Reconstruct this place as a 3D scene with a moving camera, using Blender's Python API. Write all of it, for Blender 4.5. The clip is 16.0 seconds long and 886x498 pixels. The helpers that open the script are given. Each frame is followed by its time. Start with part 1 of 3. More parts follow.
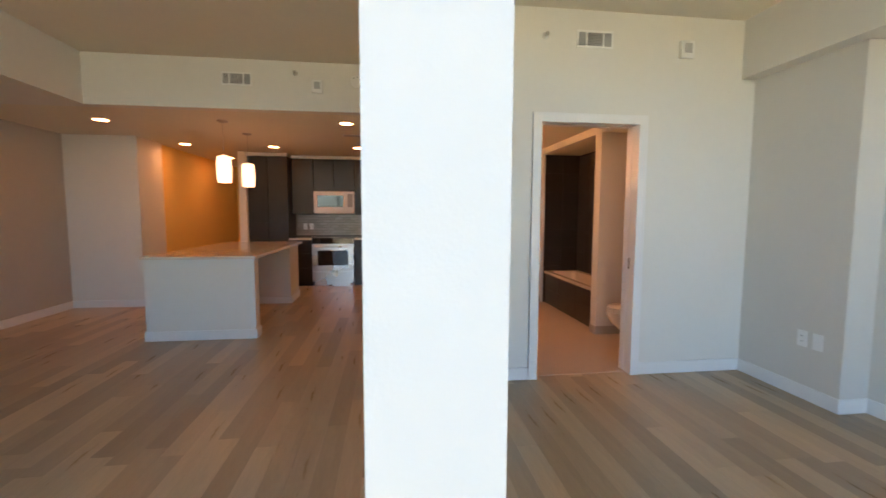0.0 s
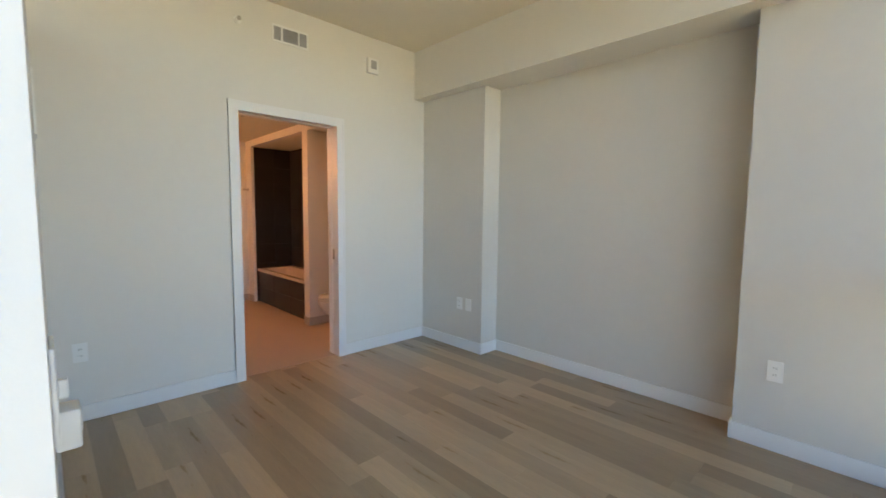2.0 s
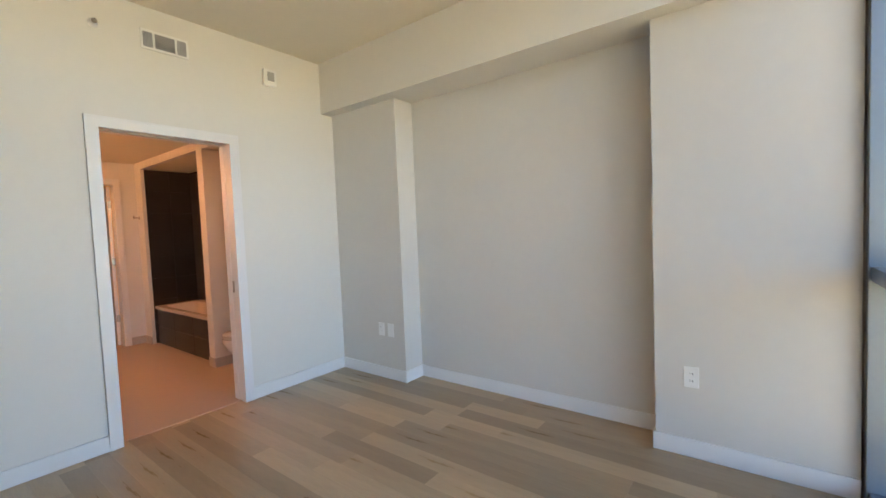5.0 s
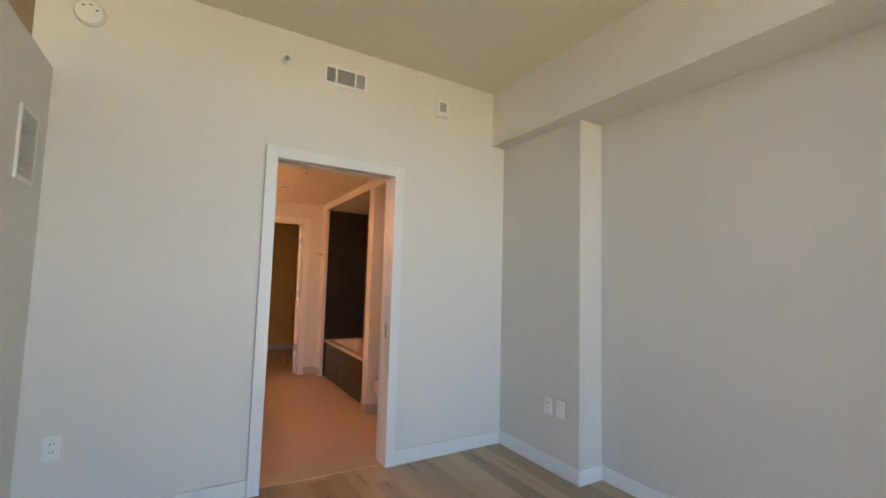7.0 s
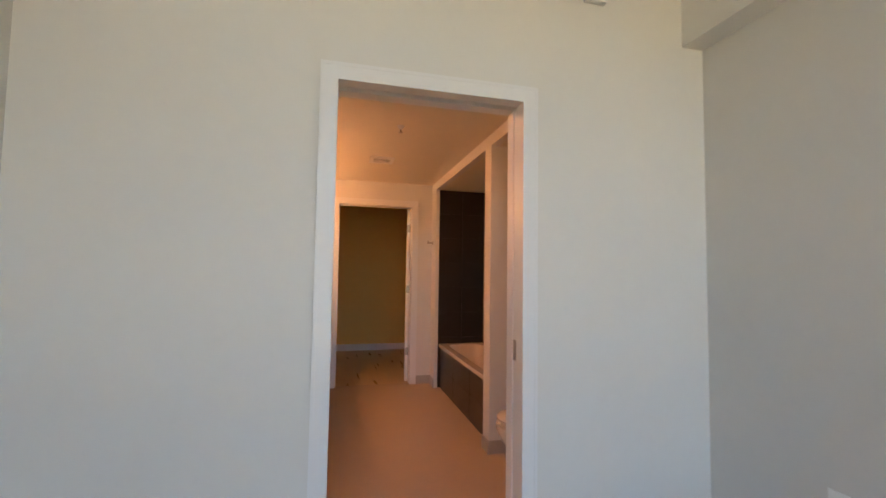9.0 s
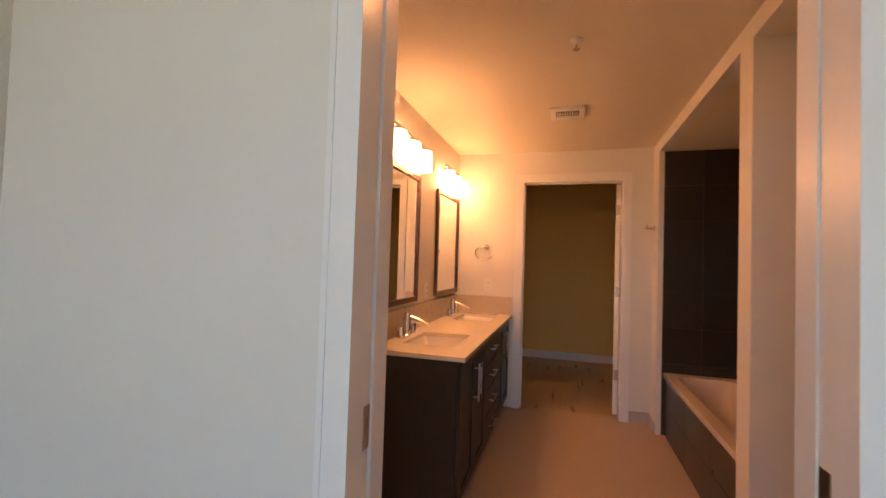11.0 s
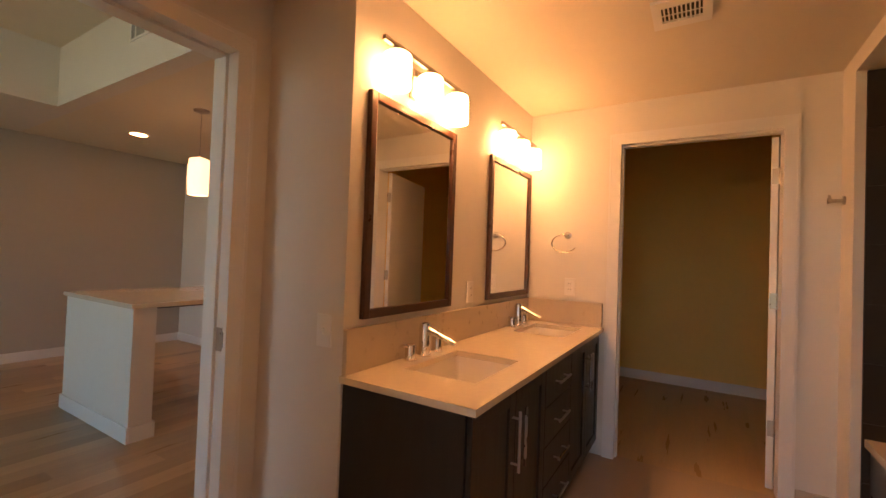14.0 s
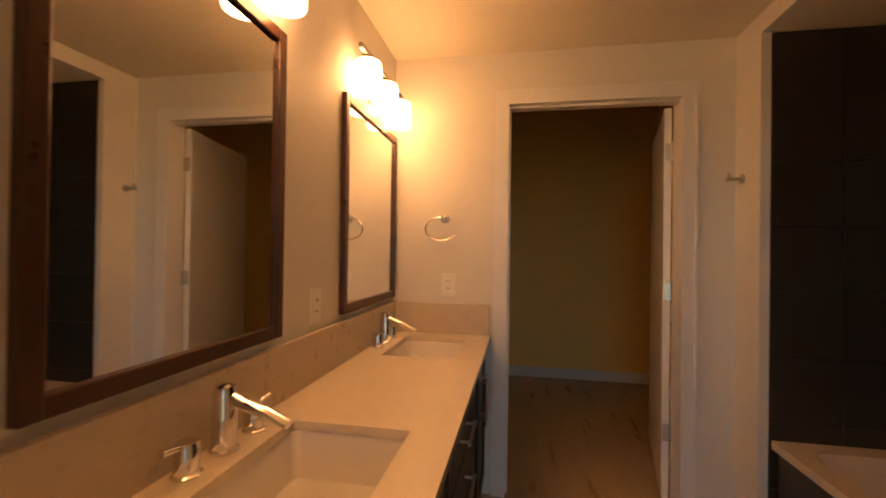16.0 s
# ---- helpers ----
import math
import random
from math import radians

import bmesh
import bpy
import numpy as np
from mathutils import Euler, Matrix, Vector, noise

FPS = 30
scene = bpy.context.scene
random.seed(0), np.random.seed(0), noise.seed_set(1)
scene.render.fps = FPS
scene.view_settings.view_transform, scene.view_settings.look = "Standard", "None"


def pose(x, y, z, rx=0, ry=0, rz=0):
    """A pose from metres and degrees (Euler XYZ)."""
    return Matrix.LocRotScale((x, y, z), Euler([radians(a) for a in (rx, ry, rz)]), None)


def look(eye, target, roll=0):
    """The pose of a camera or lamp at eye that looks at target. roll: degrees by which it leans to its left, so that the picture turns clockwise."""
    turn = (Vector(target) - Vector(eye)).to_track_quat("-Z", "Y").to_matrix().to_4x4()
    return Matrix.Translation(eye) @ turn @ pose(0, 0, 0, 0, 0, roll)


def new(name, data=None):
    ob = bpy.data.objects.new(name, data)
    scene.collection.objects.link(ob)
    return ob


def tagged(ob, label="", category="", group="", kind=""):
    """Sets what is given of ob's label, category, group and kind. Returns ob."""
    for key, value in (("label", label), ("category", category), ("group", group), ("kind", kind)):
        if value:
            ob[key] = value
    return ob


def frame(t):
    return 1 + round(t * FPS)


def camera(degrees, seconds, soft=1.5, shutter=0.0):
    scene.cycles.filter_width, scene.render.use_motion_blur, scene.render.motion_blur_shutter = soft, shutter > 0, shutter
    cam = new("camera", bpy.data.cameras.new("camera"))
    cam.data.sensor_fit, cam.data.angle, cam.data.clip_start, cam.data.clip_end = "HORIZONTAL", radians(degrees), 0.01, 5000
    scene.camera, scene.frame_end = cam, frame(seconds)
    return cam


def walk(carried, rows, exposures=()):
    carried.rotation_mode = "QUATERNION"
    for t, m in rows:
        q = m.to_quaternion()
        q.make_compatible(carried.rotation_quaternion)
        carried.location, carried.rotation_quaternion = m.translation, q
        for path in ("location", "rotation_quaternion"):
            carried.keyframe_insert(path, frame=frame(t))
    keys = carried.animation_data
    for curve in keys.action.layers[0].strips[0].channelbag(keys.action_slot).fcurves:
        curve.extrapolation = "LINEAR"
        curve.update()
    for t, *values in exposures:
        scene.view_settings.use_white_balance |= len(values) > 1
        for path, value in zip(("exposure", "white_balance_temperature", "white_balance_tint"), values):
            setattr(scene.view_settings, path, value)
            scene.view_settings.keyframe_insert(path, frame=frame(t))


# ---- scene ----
cam = camera(93.0, 16.0, shutter=0.25)
PATH = [
    (0, (0.195, -3.279, 1.37), (0.448, -1.302, 1.203), 0.2),
    (0.5, (0.221, -3.283, 1.392), (0.843, -1.392, 1.195), 0.1),
    (1, (0.248, -3.391, 1.361), (1.125, -1.601, 1.195), 0.7),
    (1.5, (0.266, -3.497, 1.337), (1.388, -1.849, 1.181), 0.8),
    (2, (0.285, -3.427, 1.34), (1.661, -1.987, 1.171), 0.6),
    (2.5, (0.294, -3.354, 1.333), (1.86, -2.123, 1.163), 0.2),
    (3, (0.35, -3.307, 1.319), (2.019, -2.219, 1.153), -0.6),
    (3.2, (0.391, -3.334, 1.306), (2.074, -2.266, 1.144), -1.3),
    (5.3, (0.632, -3.395, 1.378), (2.159, -2.106, 1.308), -2.3),
    (5.5, (0.688, -3.38, 1.385), (2.159, -2.026, 1.34), -1.7),
    (6, (0.791, -3.29, 1.392), (2.119, -1.795, 1.412), -0.1),
    (6.5, (0.883, -3.118, 1.372), (2.06, -1.503, 1.463), 1.4),
    (7, (0.971, -2.858, 1.332), (1.987, -1.142, 1.484), 1.6),
    (7.5, (1.096, -2.627, 1.33), (1.984, -0.845, 1.519), 1.8),
    (8, (1.191, -2.368, 1.319), (1.958, -0.53, 1.505), 1.9),
    (8.2, (1.23, -2.255, 1.319), (1.958, -0.4, 1.487), 1.7),
    (10.3, (1.69, -1.065, 1.29), (1.543, 0.928, 1.36), 0.6),
    (10.5, (1.722, -0.991, 1.306), (1.459, 0.99, 1.37), 0.8),
    (11, (1.812, -0.782, 1.325), (1.25, 1.136, 1.383), 1.8),
    (11.5, (1.863, -0.555, 1.304), (1.023, 1.259, 1.385), 1.9),
    (12, (1.852, -0.338, 1.271), (0.757, 1.33, 1.395), 1.9),
    (12.5, (1.874, -0.185, 1.325), (0.643, 1.389, 1.4), 2.4),
    (13, (1.924, -0.049, 1.304), (0.723, 1.55, 1.354), 2.3),
    (13.5, (1.934, 0.048, 1.286), (0.818, 1.707, 1.329), 2.0),
    (14, (1.885, 0.165, 1.285), (0.843, 1.871, 1.325), 2.1),
    (14.5, (1.808, 0.326, 1.278), (0.792, 2.048, 1.34), 2.0),
    (15, (1.715, 0.504, 1.283), (0.729, 2.243, 1.342), 1.7),
    (15.5, (1.6, 0.692, 1.283), (0.816, 2.532, 1.327), 1.2),
    (16, (1.487, 0.896, 1.292), (1.132, 2.865, 1.305), 0.8),
]
walk(cam, [(t, look(*p)) for t, *p in PATH], [
    (0, 2.3, 6050, 19), (1.5, 2.18, 6100, 18), (3.2, 2.55, 6200, 21), (5.3, 2.5, 6150, 22), (7, 2.25, 6200, 22), (8.2, 2.2, 6250, 23), (10.3, 2.2, 6250, 25),
    (12, 2.2, 6700, 24), (13, 2.3, 7400, 22), (13.7, 2.2, 6800, 18), (14.5, 1.95, 6250, 14), (15.5, 1.62, 6050, 11), (16, 1.6, 6200, 7)])

# ---------------------------------------------------------------- world and light
world = bpy.data.worlds.new("sky")
scene.world = world
world.use_nodes = True
wn = world.node_tree
sky = wn.nodes.new("ShaderNodeTexSky")
sky.sky_type, sky.sun_disc = "NISHITA", False
sky.sun_elevation, sky.sun_rotation = radians(48), radians(20)
wn.links.new(sky.outputs[0], wn.nodes["Background"].inputs[0])
wn.nodes["Background"].inputs[1].default_value = 0.15
sun = new("sun", bpy.data.lights.new("sun", "SUN"))
sun.data.energy, sun.data.angle, sun.data.color = 5.0, radians(0.5), (1, 0.88, 0.70)
sun.matrix_world = look((0, 0, 30), (-6.8, -18.7, 8))
VANITY, PENDANT, DOWN = 5.9, 0.8, 19.0


# ---------------------------------------------------------------- materials
def mat(name, col, rough=0.5, metal=0.0, var=0.06, scale=6.0, bump=0.0, bscale=150.0, stretch=(1, 1, 1), random=0.0, coat=0.0, spec=0.5):
    m = bpy.data.materials.new(name)
    m.use_nodes = True
    n, l = m.node_tree.nodes, m.node_tree.links
    p = n["Principled BSDF"]
    p.inputs["Roughness"].default_value, p.inputs["Metallic"].default_value = rough, metal
    p.inputs["Coat Weight"].default_value = coat
    p.inputs["Specular IOR Level"].default_value = spec
    tc, mp = n.new("ShaderNodeTexCoord"), n.new("ShaderNodeMapping")
    mp.inputs["Scale"].default_value = stretch
    l.new(tc.outputs["Object"], mp.inputs["Vector"])
    n1, n2 = n.new("ShaderNodeTexNoise"), n.new("ShaderNodeTexNoise")
    n1.inputs["Scale"].default_value, n2.inputs["Scale"].default_value = scale, scale * 9
    n1.inputs["Detail"].default_value = 5
    mix = n.new("ShaderNodeMath")
    mix.operation = "ADD"
    for nz in (n1, n2):
        l.new(mp.outputs[0], nz.inputs["Vector"])
    half = n.new("ShaderNodeMath")
    half.operation, half.inputs[1].default_value = "MULTIPLY", 0.5
    l.new(n2.outputs[0], half.inputs[0])
    l.new(n1.outputs[0], mix.inputs[0])
    l.new(half.outputs[0], mix.inputs[1])
    hsv = n.new("ShaderNodeHueSaturation")
    hsv.inputs["Color"].default_value = (*col, 1)
    mr = n.new("ShaderNodeMapRange")
    mr.inputs[1].default_value, mr.inputs[2].default_value = 0.45, 1.05
    mr.inputs[3].default_value, mr.inputs[4].default_value = 1 - var, 1 + var
    l.new(mix.outputs[0], mr.inputs[0])
    val = mr.outputs[0]
    if random:
        oi = n.new("ShaderNodeObjectInfo")
        rr = n.new("ShaderNodeMapRange")
        rr.inputs[3].default_value, rr.inputs[4].default_value = 1 - random, 1 + random
        l.new(oi.outputs["Random"], rr.inputs[0])
        mu = n.new("ShaderNodeMath")
        mu.operation = "MULTIPLY"
        l.new(val, mu.inputs[0])
        l.new(rr.outputs[0], mu.inputs[1])
        val = mu.outputs[0]
    l.new(val, hsv.inputs["Value"])
    l.new(hsv.outputs[0], p.inputs["Base Color"])
    rg = n.new("ShaderNodeMapRange")
    rg.inputs[1].default_value, rg.inputs[2].default_value = 0.3, 0.7
    rg.inputs[3].default_value, rg.inputs[4].default_value = max(0.02, rough * 0.88), min(1, rough * 1.12)
    l.new(n1.outputs[0], rg.inputs[0])
    l.new(rg.outputs[0], p.inputs["Roughness"])
    if bump:
        n3, b = n.new("ShaderNodeTexNoise"), n.new("ShaderNodeBump")
        n3.inputs["Scale"].default_value = bscale
        b.inputs["Strength"].default_value, b.inputs["Distance"].default_value = bump, 0.002
        l.new(mp.outputs[0], n3.inputs["Vector"])
        l.new(n3.outputs[0], b.inputs["Height"])
        l.new(b.outputs[0], p.inputs["Normal"])
    return m


def glow(name, col, strength):
    m = bpy.data.materials.new(name)
    m.use_nodes = True
    p = m.node_tree.nodes["Principled BSDF"]
    p.inputs["Base Color"].default_value = (0.8, 0.78, 0.74, 1)
    p.inputs["Emission Color"].default_value = (*col, 1)
    p.inputs["Emission Strength"].default_value = strength
    return m


M_WALL = mat("wall paint white", (0.72, 0.705, 0.66), 0.6, var=0.02, scale=2, bump=0.12, bscale=260, spec=0.3)
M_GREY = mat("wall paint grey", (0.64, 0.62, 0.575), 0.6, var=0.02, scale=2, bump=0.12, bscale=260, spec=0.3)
M_LIVING = mat("wall paint warm grey", (0.44, 0.42, 0.38), 0.6, var=0.02, scale=2, bump=0.12, bscale=260, spec=0.3)
# warm lamp light on closet and corridor walls is put into this paint colour
M_LAMPTINT = mat("wall paint with lamp tint", (0.88, 0.61, 0.19), 0.6, var=0.03, scale=2, bump=0.12, bscale=260, spec=0.3)
M_CEIL = mat("ceiling paint", (0.75, 0.70, 0.58), 0.75, var=0.02, scale=2, bump=0.15, bscale=200, spec=0.2)
M_TRIM = mat("trim paint", (0.77, 0.77, 0.76), 0.32, var=0.015, scale=4, bump=0.03)
M_WOOD = mat("wood floor", (0.42, 0.315, 0.19), 0.30, var=0.13, scale=2.2, bump=0.02, bscale=40, stretch=(7, 0.6, 7), random=0.27)
M_GAP = mat("plank joint", (0.32, 0.24, 0.15), 0.6)
M_BFLOOR = mat("bathroom floor tile", (0.47, 0.37, 0.28), 0.42, var=0.05, scale=7, bump=0.05)
M_BBASE = mat("tile base", (0.45, 0.41, 0.36), 0.45, var=0.05, scale=9)
M_DTILE = mat("dark tile", (0.030, 0.024, 0.020), 0.3, var=0.06, scale=3, random=0.08)
M_GROUT = mat("dark grout", (0.02, 0.017, 0.015), 0.8)
M_DWOOD = mat("espresso wood", (0.020, 0.016, 0.0135), 0.38, var=0.25, scale=6, bump=0.03, bscale=50, stretch=(9, 9, 0.8))
M_FRAME = mat("brown mirror frame", (0.055, 0.023, 0.014), 0.3, var=0.2, scale=10)
M_QUARTZ = mat("cream quartz", (0.72, 0.65, 0.52), 0.14, var=0.03, scale=40, coat=0.3)
M_SPLASH = mat("beige stone splash", (0.56, 0.48, 0.37), 0.3, var=0.025, scale=25)
M_CERAM = mat("white ceramic", (0.80, 0.77, 0.72), 0.12, var=0.01, coat=0.4)
M_CHROME = mat("chrome", (0.80, 0.78, 0.75), 0.08, metal=1, var=0.01)
M_NICKEL = mat("brushed nickel", (0.45, 0.42, 0.38), 0.3, metal=1, var=0.05, scale=40)
M_STEEL = mat("stainless steel", (0.56, 0.55, 0.54), 0.28, metal=1, var=0.03, scale=3)
M_BLACK = mat("black glass", (0.012, 0.012, 0.013), 0.08, var=0.05, coat=0.5)
M_DARK = mat("dark slot", (0.02, 0.02, 0.02), 0.7)
M_PLATE = mat("white plastic", (0.80, 0.80, 0.78), 0.35, var=0.01)
M_VENT = mat("vent grey", (0.40, 0.40, 0.40), 0.5, var=0.03)
M_GRILLE = mat("pale grey grille", (0.60, 0.60, 0.60), 0.5, var=0.02)
M_ALU = mat("blue grey aluminium", (0.25, 0.29, 0.33), 0.4, metal=0.6, var=0.04)
M_GASKET = mat("black gasket", (0.015, 0.015, 0.017), 0.6)
M_BSPLASH = mat("kitchen tile", (0.32, 0.30, 0.27), 0.2, var=0.1, scale=8, random=0.12)
M_GROUND = mat("far ground", (0.55, 0.42, 0.22), 0.9, var=0.3, scale=0.05)
M_SHADE = glow("lit frosted shade", (1.0, 0.43, 0.148), VANITY)
M_PEND = glow("lit pendant shade", (1.0, 0.46, 0.2), PENDANT)
M_BULB = glow("lit downlight lens", (1.0, 0.38, 0.11), DOWN)
M_MIRROR = bpy.data.materials.new("mirror glass")
M_MIRROR.use_nodes = True
pm = M_MIRROR.node_tree.nodes["Principled BSDF"]
pm.inputs["Base Color"].default_value, pm.inputs["Metallic"].default_value, pm.inputs["Roughness"].default_value = (0.86, 0.87, 0.85, 1), 1, 0.015
M_GLASS = bpy.data.materials.new("window glass")
M_GLASS.use_nodes = True
pg = M_GLASS.node_tree.nodes["Principled BSDF"]
pg.inputs["Base Color"].default_value, pg.inputs["Transmission Weight"].default_value, pg.inputs["Roughness"].default_value, pg.inputs["IOR"].default_value = (0.86, 0.95, 0.92, 1), 1, 0.0, 1.1


# ---------------------------------------------------------------- mesh tools
class Shape:
    """Boxes, tubes and lathed forms gathered into one mesh."""

    def __init__(self):
        self.bm = bmesh.new()

    def box(self, x0, x1, y0, y1, z0, z1, bevel=0.0):
        r = bmesh.ops.create_cube(self.bm, size=1)
        for v in r["verts"]:
            v.co = Vector((x0 + (v.co.x + 0.5) * (x1 - x0), y0 + (v.co.y + 0.5) * (y1 - y0), z0 + (v.co.z + 0.5) * (z1 - z0)))
        if bevel:
            es = list({e for v in r["verts"] for e in v.link_edges})
            bmesh.ops.bevel(self.bm, geom=es, offset=bevel, segments=2, affect="EDGES", profile=0.5)
        return self

    def rod(self, a, b, r, r2=None, seg=20):
        a, b = Vector(a), Vector(b)
        d = b - a
        m = Matrix.Translation((a + b) / 2) @ d.to_track_quat("Z", "Y").to_matrix().to_4x4()
        bmesh.ops.create_cone(self.bm, cap_ends=True, segments=seg, radius1=r, radius2=r if r2 is None else r2, depth=d.length, matrix=m)
        return self

    def lathe(self, profile, centre, seg=32, axis="z", sx=1.0, sy=1.0):
        """profile: (radius, height) rows, turned about an axis through centre."""
        rings = []
        c = Vector(centre)
        for r, h in profile:
            ring = []
            for i in range(seg):
                a = 2 * math.pi * i / seg
                u, v = r * math.cos(a) * sx, r * math.sin(a) * sy
                p = {"z": (u, v, h), "y": (u, h, v), "x": (h, u, v)}[axis]
                ring.append(self.bm.verts.new(c + Vector(p)))
            rings.append(ring)
        for a, b in zip(rings, rings[1:]):
            for i in range(seg):
                self.bm.faces.new((a[i], a[(i + 1) % seg], b[(i + 1) % seg], b[i]))
        for ring in (rings[0], rings[-1]):
            if (ring[0].co - ring[seg // 2].co).length > 1e-4:
                self.bm.faces.new(ring)
        return self

    def tube(self, pts, r, seg=12):
        rings = []
        for i, p in enumerate(pts):
            d = (Vector(pts[min(i + 1, len(pts) - 1)]) - Vector(pts[max(i - 1, 0)])).normalized()
            q = d.to_track_quat("Z", "Y").to_matrix()
            rings.append([self.bm.verts.new(Vector(p) + q @ Vector((r * math.cos(2 * math.pi * k / seg), r * math.sin(2 * math.pi * k / seg), 0))) for k in range(seg)])
        for a, b in zip(rings, rings[1:]):
            best = min(range(seg), key=lambda s: sum((a[k].co - b[(k + s) % seg].co).length for k in range(seg)))
            for i in range(seg):
                self.bm.faces.new((a[i], a[(i + 1) % seg], b[(i + 1 + best) % seg], b[(i + best) % seg]))
        self.bm.faces.new(rings[0])
        self.bm.faces.new(rings[-1])
        return self

    def done(self, name, material, parent=None, smooth=False):
        bmesh.ops.recalc_face_normals(self.bm, faces=self.bm.faces)
        me = bpy.data.meshes.new(name)
        self.bm.to_mesh(me)
        self.bm.free()
        me.materials.append(material)
        if smooth:
            me.shade_smooth()
            me.set_sharp_from_angle(angle=radians(38))
        ob = new(name, me)
        ob.parent = parent
        return ob


def setting(ob, label="", category=""):
    return tagged(ob, label, category, kind="structure")


def thing(name, label, category, group="", at=(0, 0, 0)):
    ob = new(name)
    ob.empty_display_size = 0.1
    ob.location = at
    return tagged(ob, label, category, group)


def boxes(name, material, rows, label="", category="wall"):
    s = Shape()
    for r in rows:
        s.box(*r)
    return setting(s.done(name, material), label, category)


# ---------------------------------------------------------------- plan
CEIL, LOW, BATH = 2.97, 2.46, 2.357
WX, WI = 0.19, 0.325           # both sides of the wall between living room and bathroom
DX0, DX1, DZ = 1.40, 2.228, 2.10    # pocket door opening
RX, REC = 3.26, 3.483           # bedroom side wall, proud parts and recess
WY = -3.745          # window line
CY = 3.155          # closet wall of the bathroom
BX = 2.52           # right-hand side of the bathroom
MX, RY = 0.80, 1.275    # vanity wall and its return
CX0, CX1, CZ = 1.428, 2.277, 2.078   # closet doorway
BY0, BY1, BZ = 0.27, 1.12, 2.06      # doorway to the living room
AY0, AY1, AZ = 1.30, 2.95, 2.27      # tub alcove
LX, SY = -4.32, 1.48    # far living wall, kitchen soffit
KX, KY = 0.16, 5.40    # shift of the kitchen run, back of the closet
PX0, PX1, PY = 0.176, 0.283, -2.98   # partition between bedroom and living room

# floors
base_floor = setting(Shape().box(-4.6, 3.7, -4.1, 9.0, -0.2, -0.001).done("floor", M_GAP), "grey-brown wood plank floor", "floor")
setting(Shape().box(WI - 0.06, 3.2, 0.06, CY + 0.06, -0.011, 0.004).done("floor_bathroom", M_BFLOOR), "tan tiled bathroom floor", "floor")

# bedroom and bathroom dividing wall, with the pocket door's slot
boxes("wall_bedroom", M_WALL, [
    (WX, DX0 - 0.015, 0, 0.05, 0, CEIL), (WX, DX0 - 0.015, 0.10, 0.15, 0, CEIL), (WX, 0.5, 0.05, 0.10, 0, CEIL),
    (DX1 + 0.015, 3.6, 0, 0.05, 0, CEIL), (DX1 + 0.015, 3.6, 0.10, 0.15, 0, CEIL), (DX1 + 0.02, 3.6, 0.05, 0.10, 0, CEIL),
    (DX0 - 0.015, DX1 + 0.015, 0, 0.05, DZ + 0.02, CEIL), (DX0 - 0.015, DX1 + 0.015, 0.10, 0.15, DZ + 0.02, CEIL),
    (DX0 - 0.015, DX1 + 0.015, 0.05, 0.10, DZ + 0.08, CEIL)], "white painted wall with pocket door opening")
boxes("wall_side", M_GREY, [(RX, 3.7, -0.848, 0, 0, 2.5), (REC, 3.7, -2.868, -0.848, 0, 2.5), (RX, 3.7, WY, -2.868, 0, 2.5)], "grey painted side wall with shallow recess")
boxes("wall_beam", M_WALL, [(3.13, 3.7, WY, 0, 2.5, CEIL)], "white boxed ceiling beam", "beam")
boxes("wall_partition", M_WALL, [(PX0, PX1, PY, 0, 0, 2.375)], "white partition wall short of the ceiling")
boxes("ceiling", M_CEIL, [(-4.6, 3.7, -4.1, SY, CEIL, CEIL + 0.15)], "off-white ceiling", "ceiling")
# bathroom
boxes("wall_bath_left", M_WALL, [
    (WX, WI, 0.15, BY0 - 0.015, 0, CEIL), (WX, WI, BY1 + 0.015, RY, 0, CEIL), (WX, WI, BY0 - 0.015, BY1 + 0.015, BZ + 0.015, CEIL)], "white wall with doorway to the living room")
boxes("wall_mirror", M_WALL, [(WX, MX, RY, 5.4, 0, BATH), (WX, MX, RY, CY + 0.12, BATH + 0.1, LOW + 0.12), (WX, MX, CY + 0.12, 5.55, BATH, LOW + 0.12)], "white painted vanity wall")
boxes("wall_closet_front", M_WALL, [
    (MX, CX0 - 0.015, CY, CY + 0.12, 0, BATH), (CX1 + 0.015, 3.2, CY, CY + 0.12, 0, BATH), (CX0 - 0.015, CX1 + 0.015, CY, CY + 0.12, CZ + 0.015, BATH)], "white wall with closet doorway")
boxes("wall_bath_right", M_WALL, [
    (BX, 2.56, AY1 - 0.006, CY, 0, BATH), (BX, 3.12, AY0 - 0.13, AY0, 0, AZ), (BX, 2.58, 0.15, AY1 - 0.006, AZ, BATH),
    (3.12, 3.2, 0.15, CY, 0, BATH), (2.56, 3.12, AY1 + 0.018, CY, 0, BATH)], "white wall with tub alcove and toilet nook")
boxes("ceiling_alcove", M_CEIL, [(2.58, 3.12, 0.15, AY1 + 0.018, AZ, BATH)], "lowered ceiling of tub alcove", "ceiling")
boxes("ceiling_bathroom", M_CEIL, [(WI, 3.2, 0.15, RY, BATH, BATH + 0.1), (WX, 3.2, RY, CY + 0.12, BATH, BATH + 0.1)], "off-white bathroom ceiling", "ceiling")
boxes("wall_closet", M_LAMPTINT, [(MX, 0.9, CY + 0.12, KY, 0, CEIL), (2.85, 2.96, CY + 0.12, KY, 0, CEIL), (MX, 2.96, KY, KY + 0.1, 0, CEIL), (MX, 2.96, CY + 0.06, CY + 0.12, BATH + 0.1, CEIL)], "tan closet wall tinted with warm lamp light")
boxes("ceiling_closet", M_CEIL, [(MX, 2.96, CY + 0.06, KY + 0.1, CEIL, CEIL + 0.1)], "off-white closet ceiling", "ceiling")
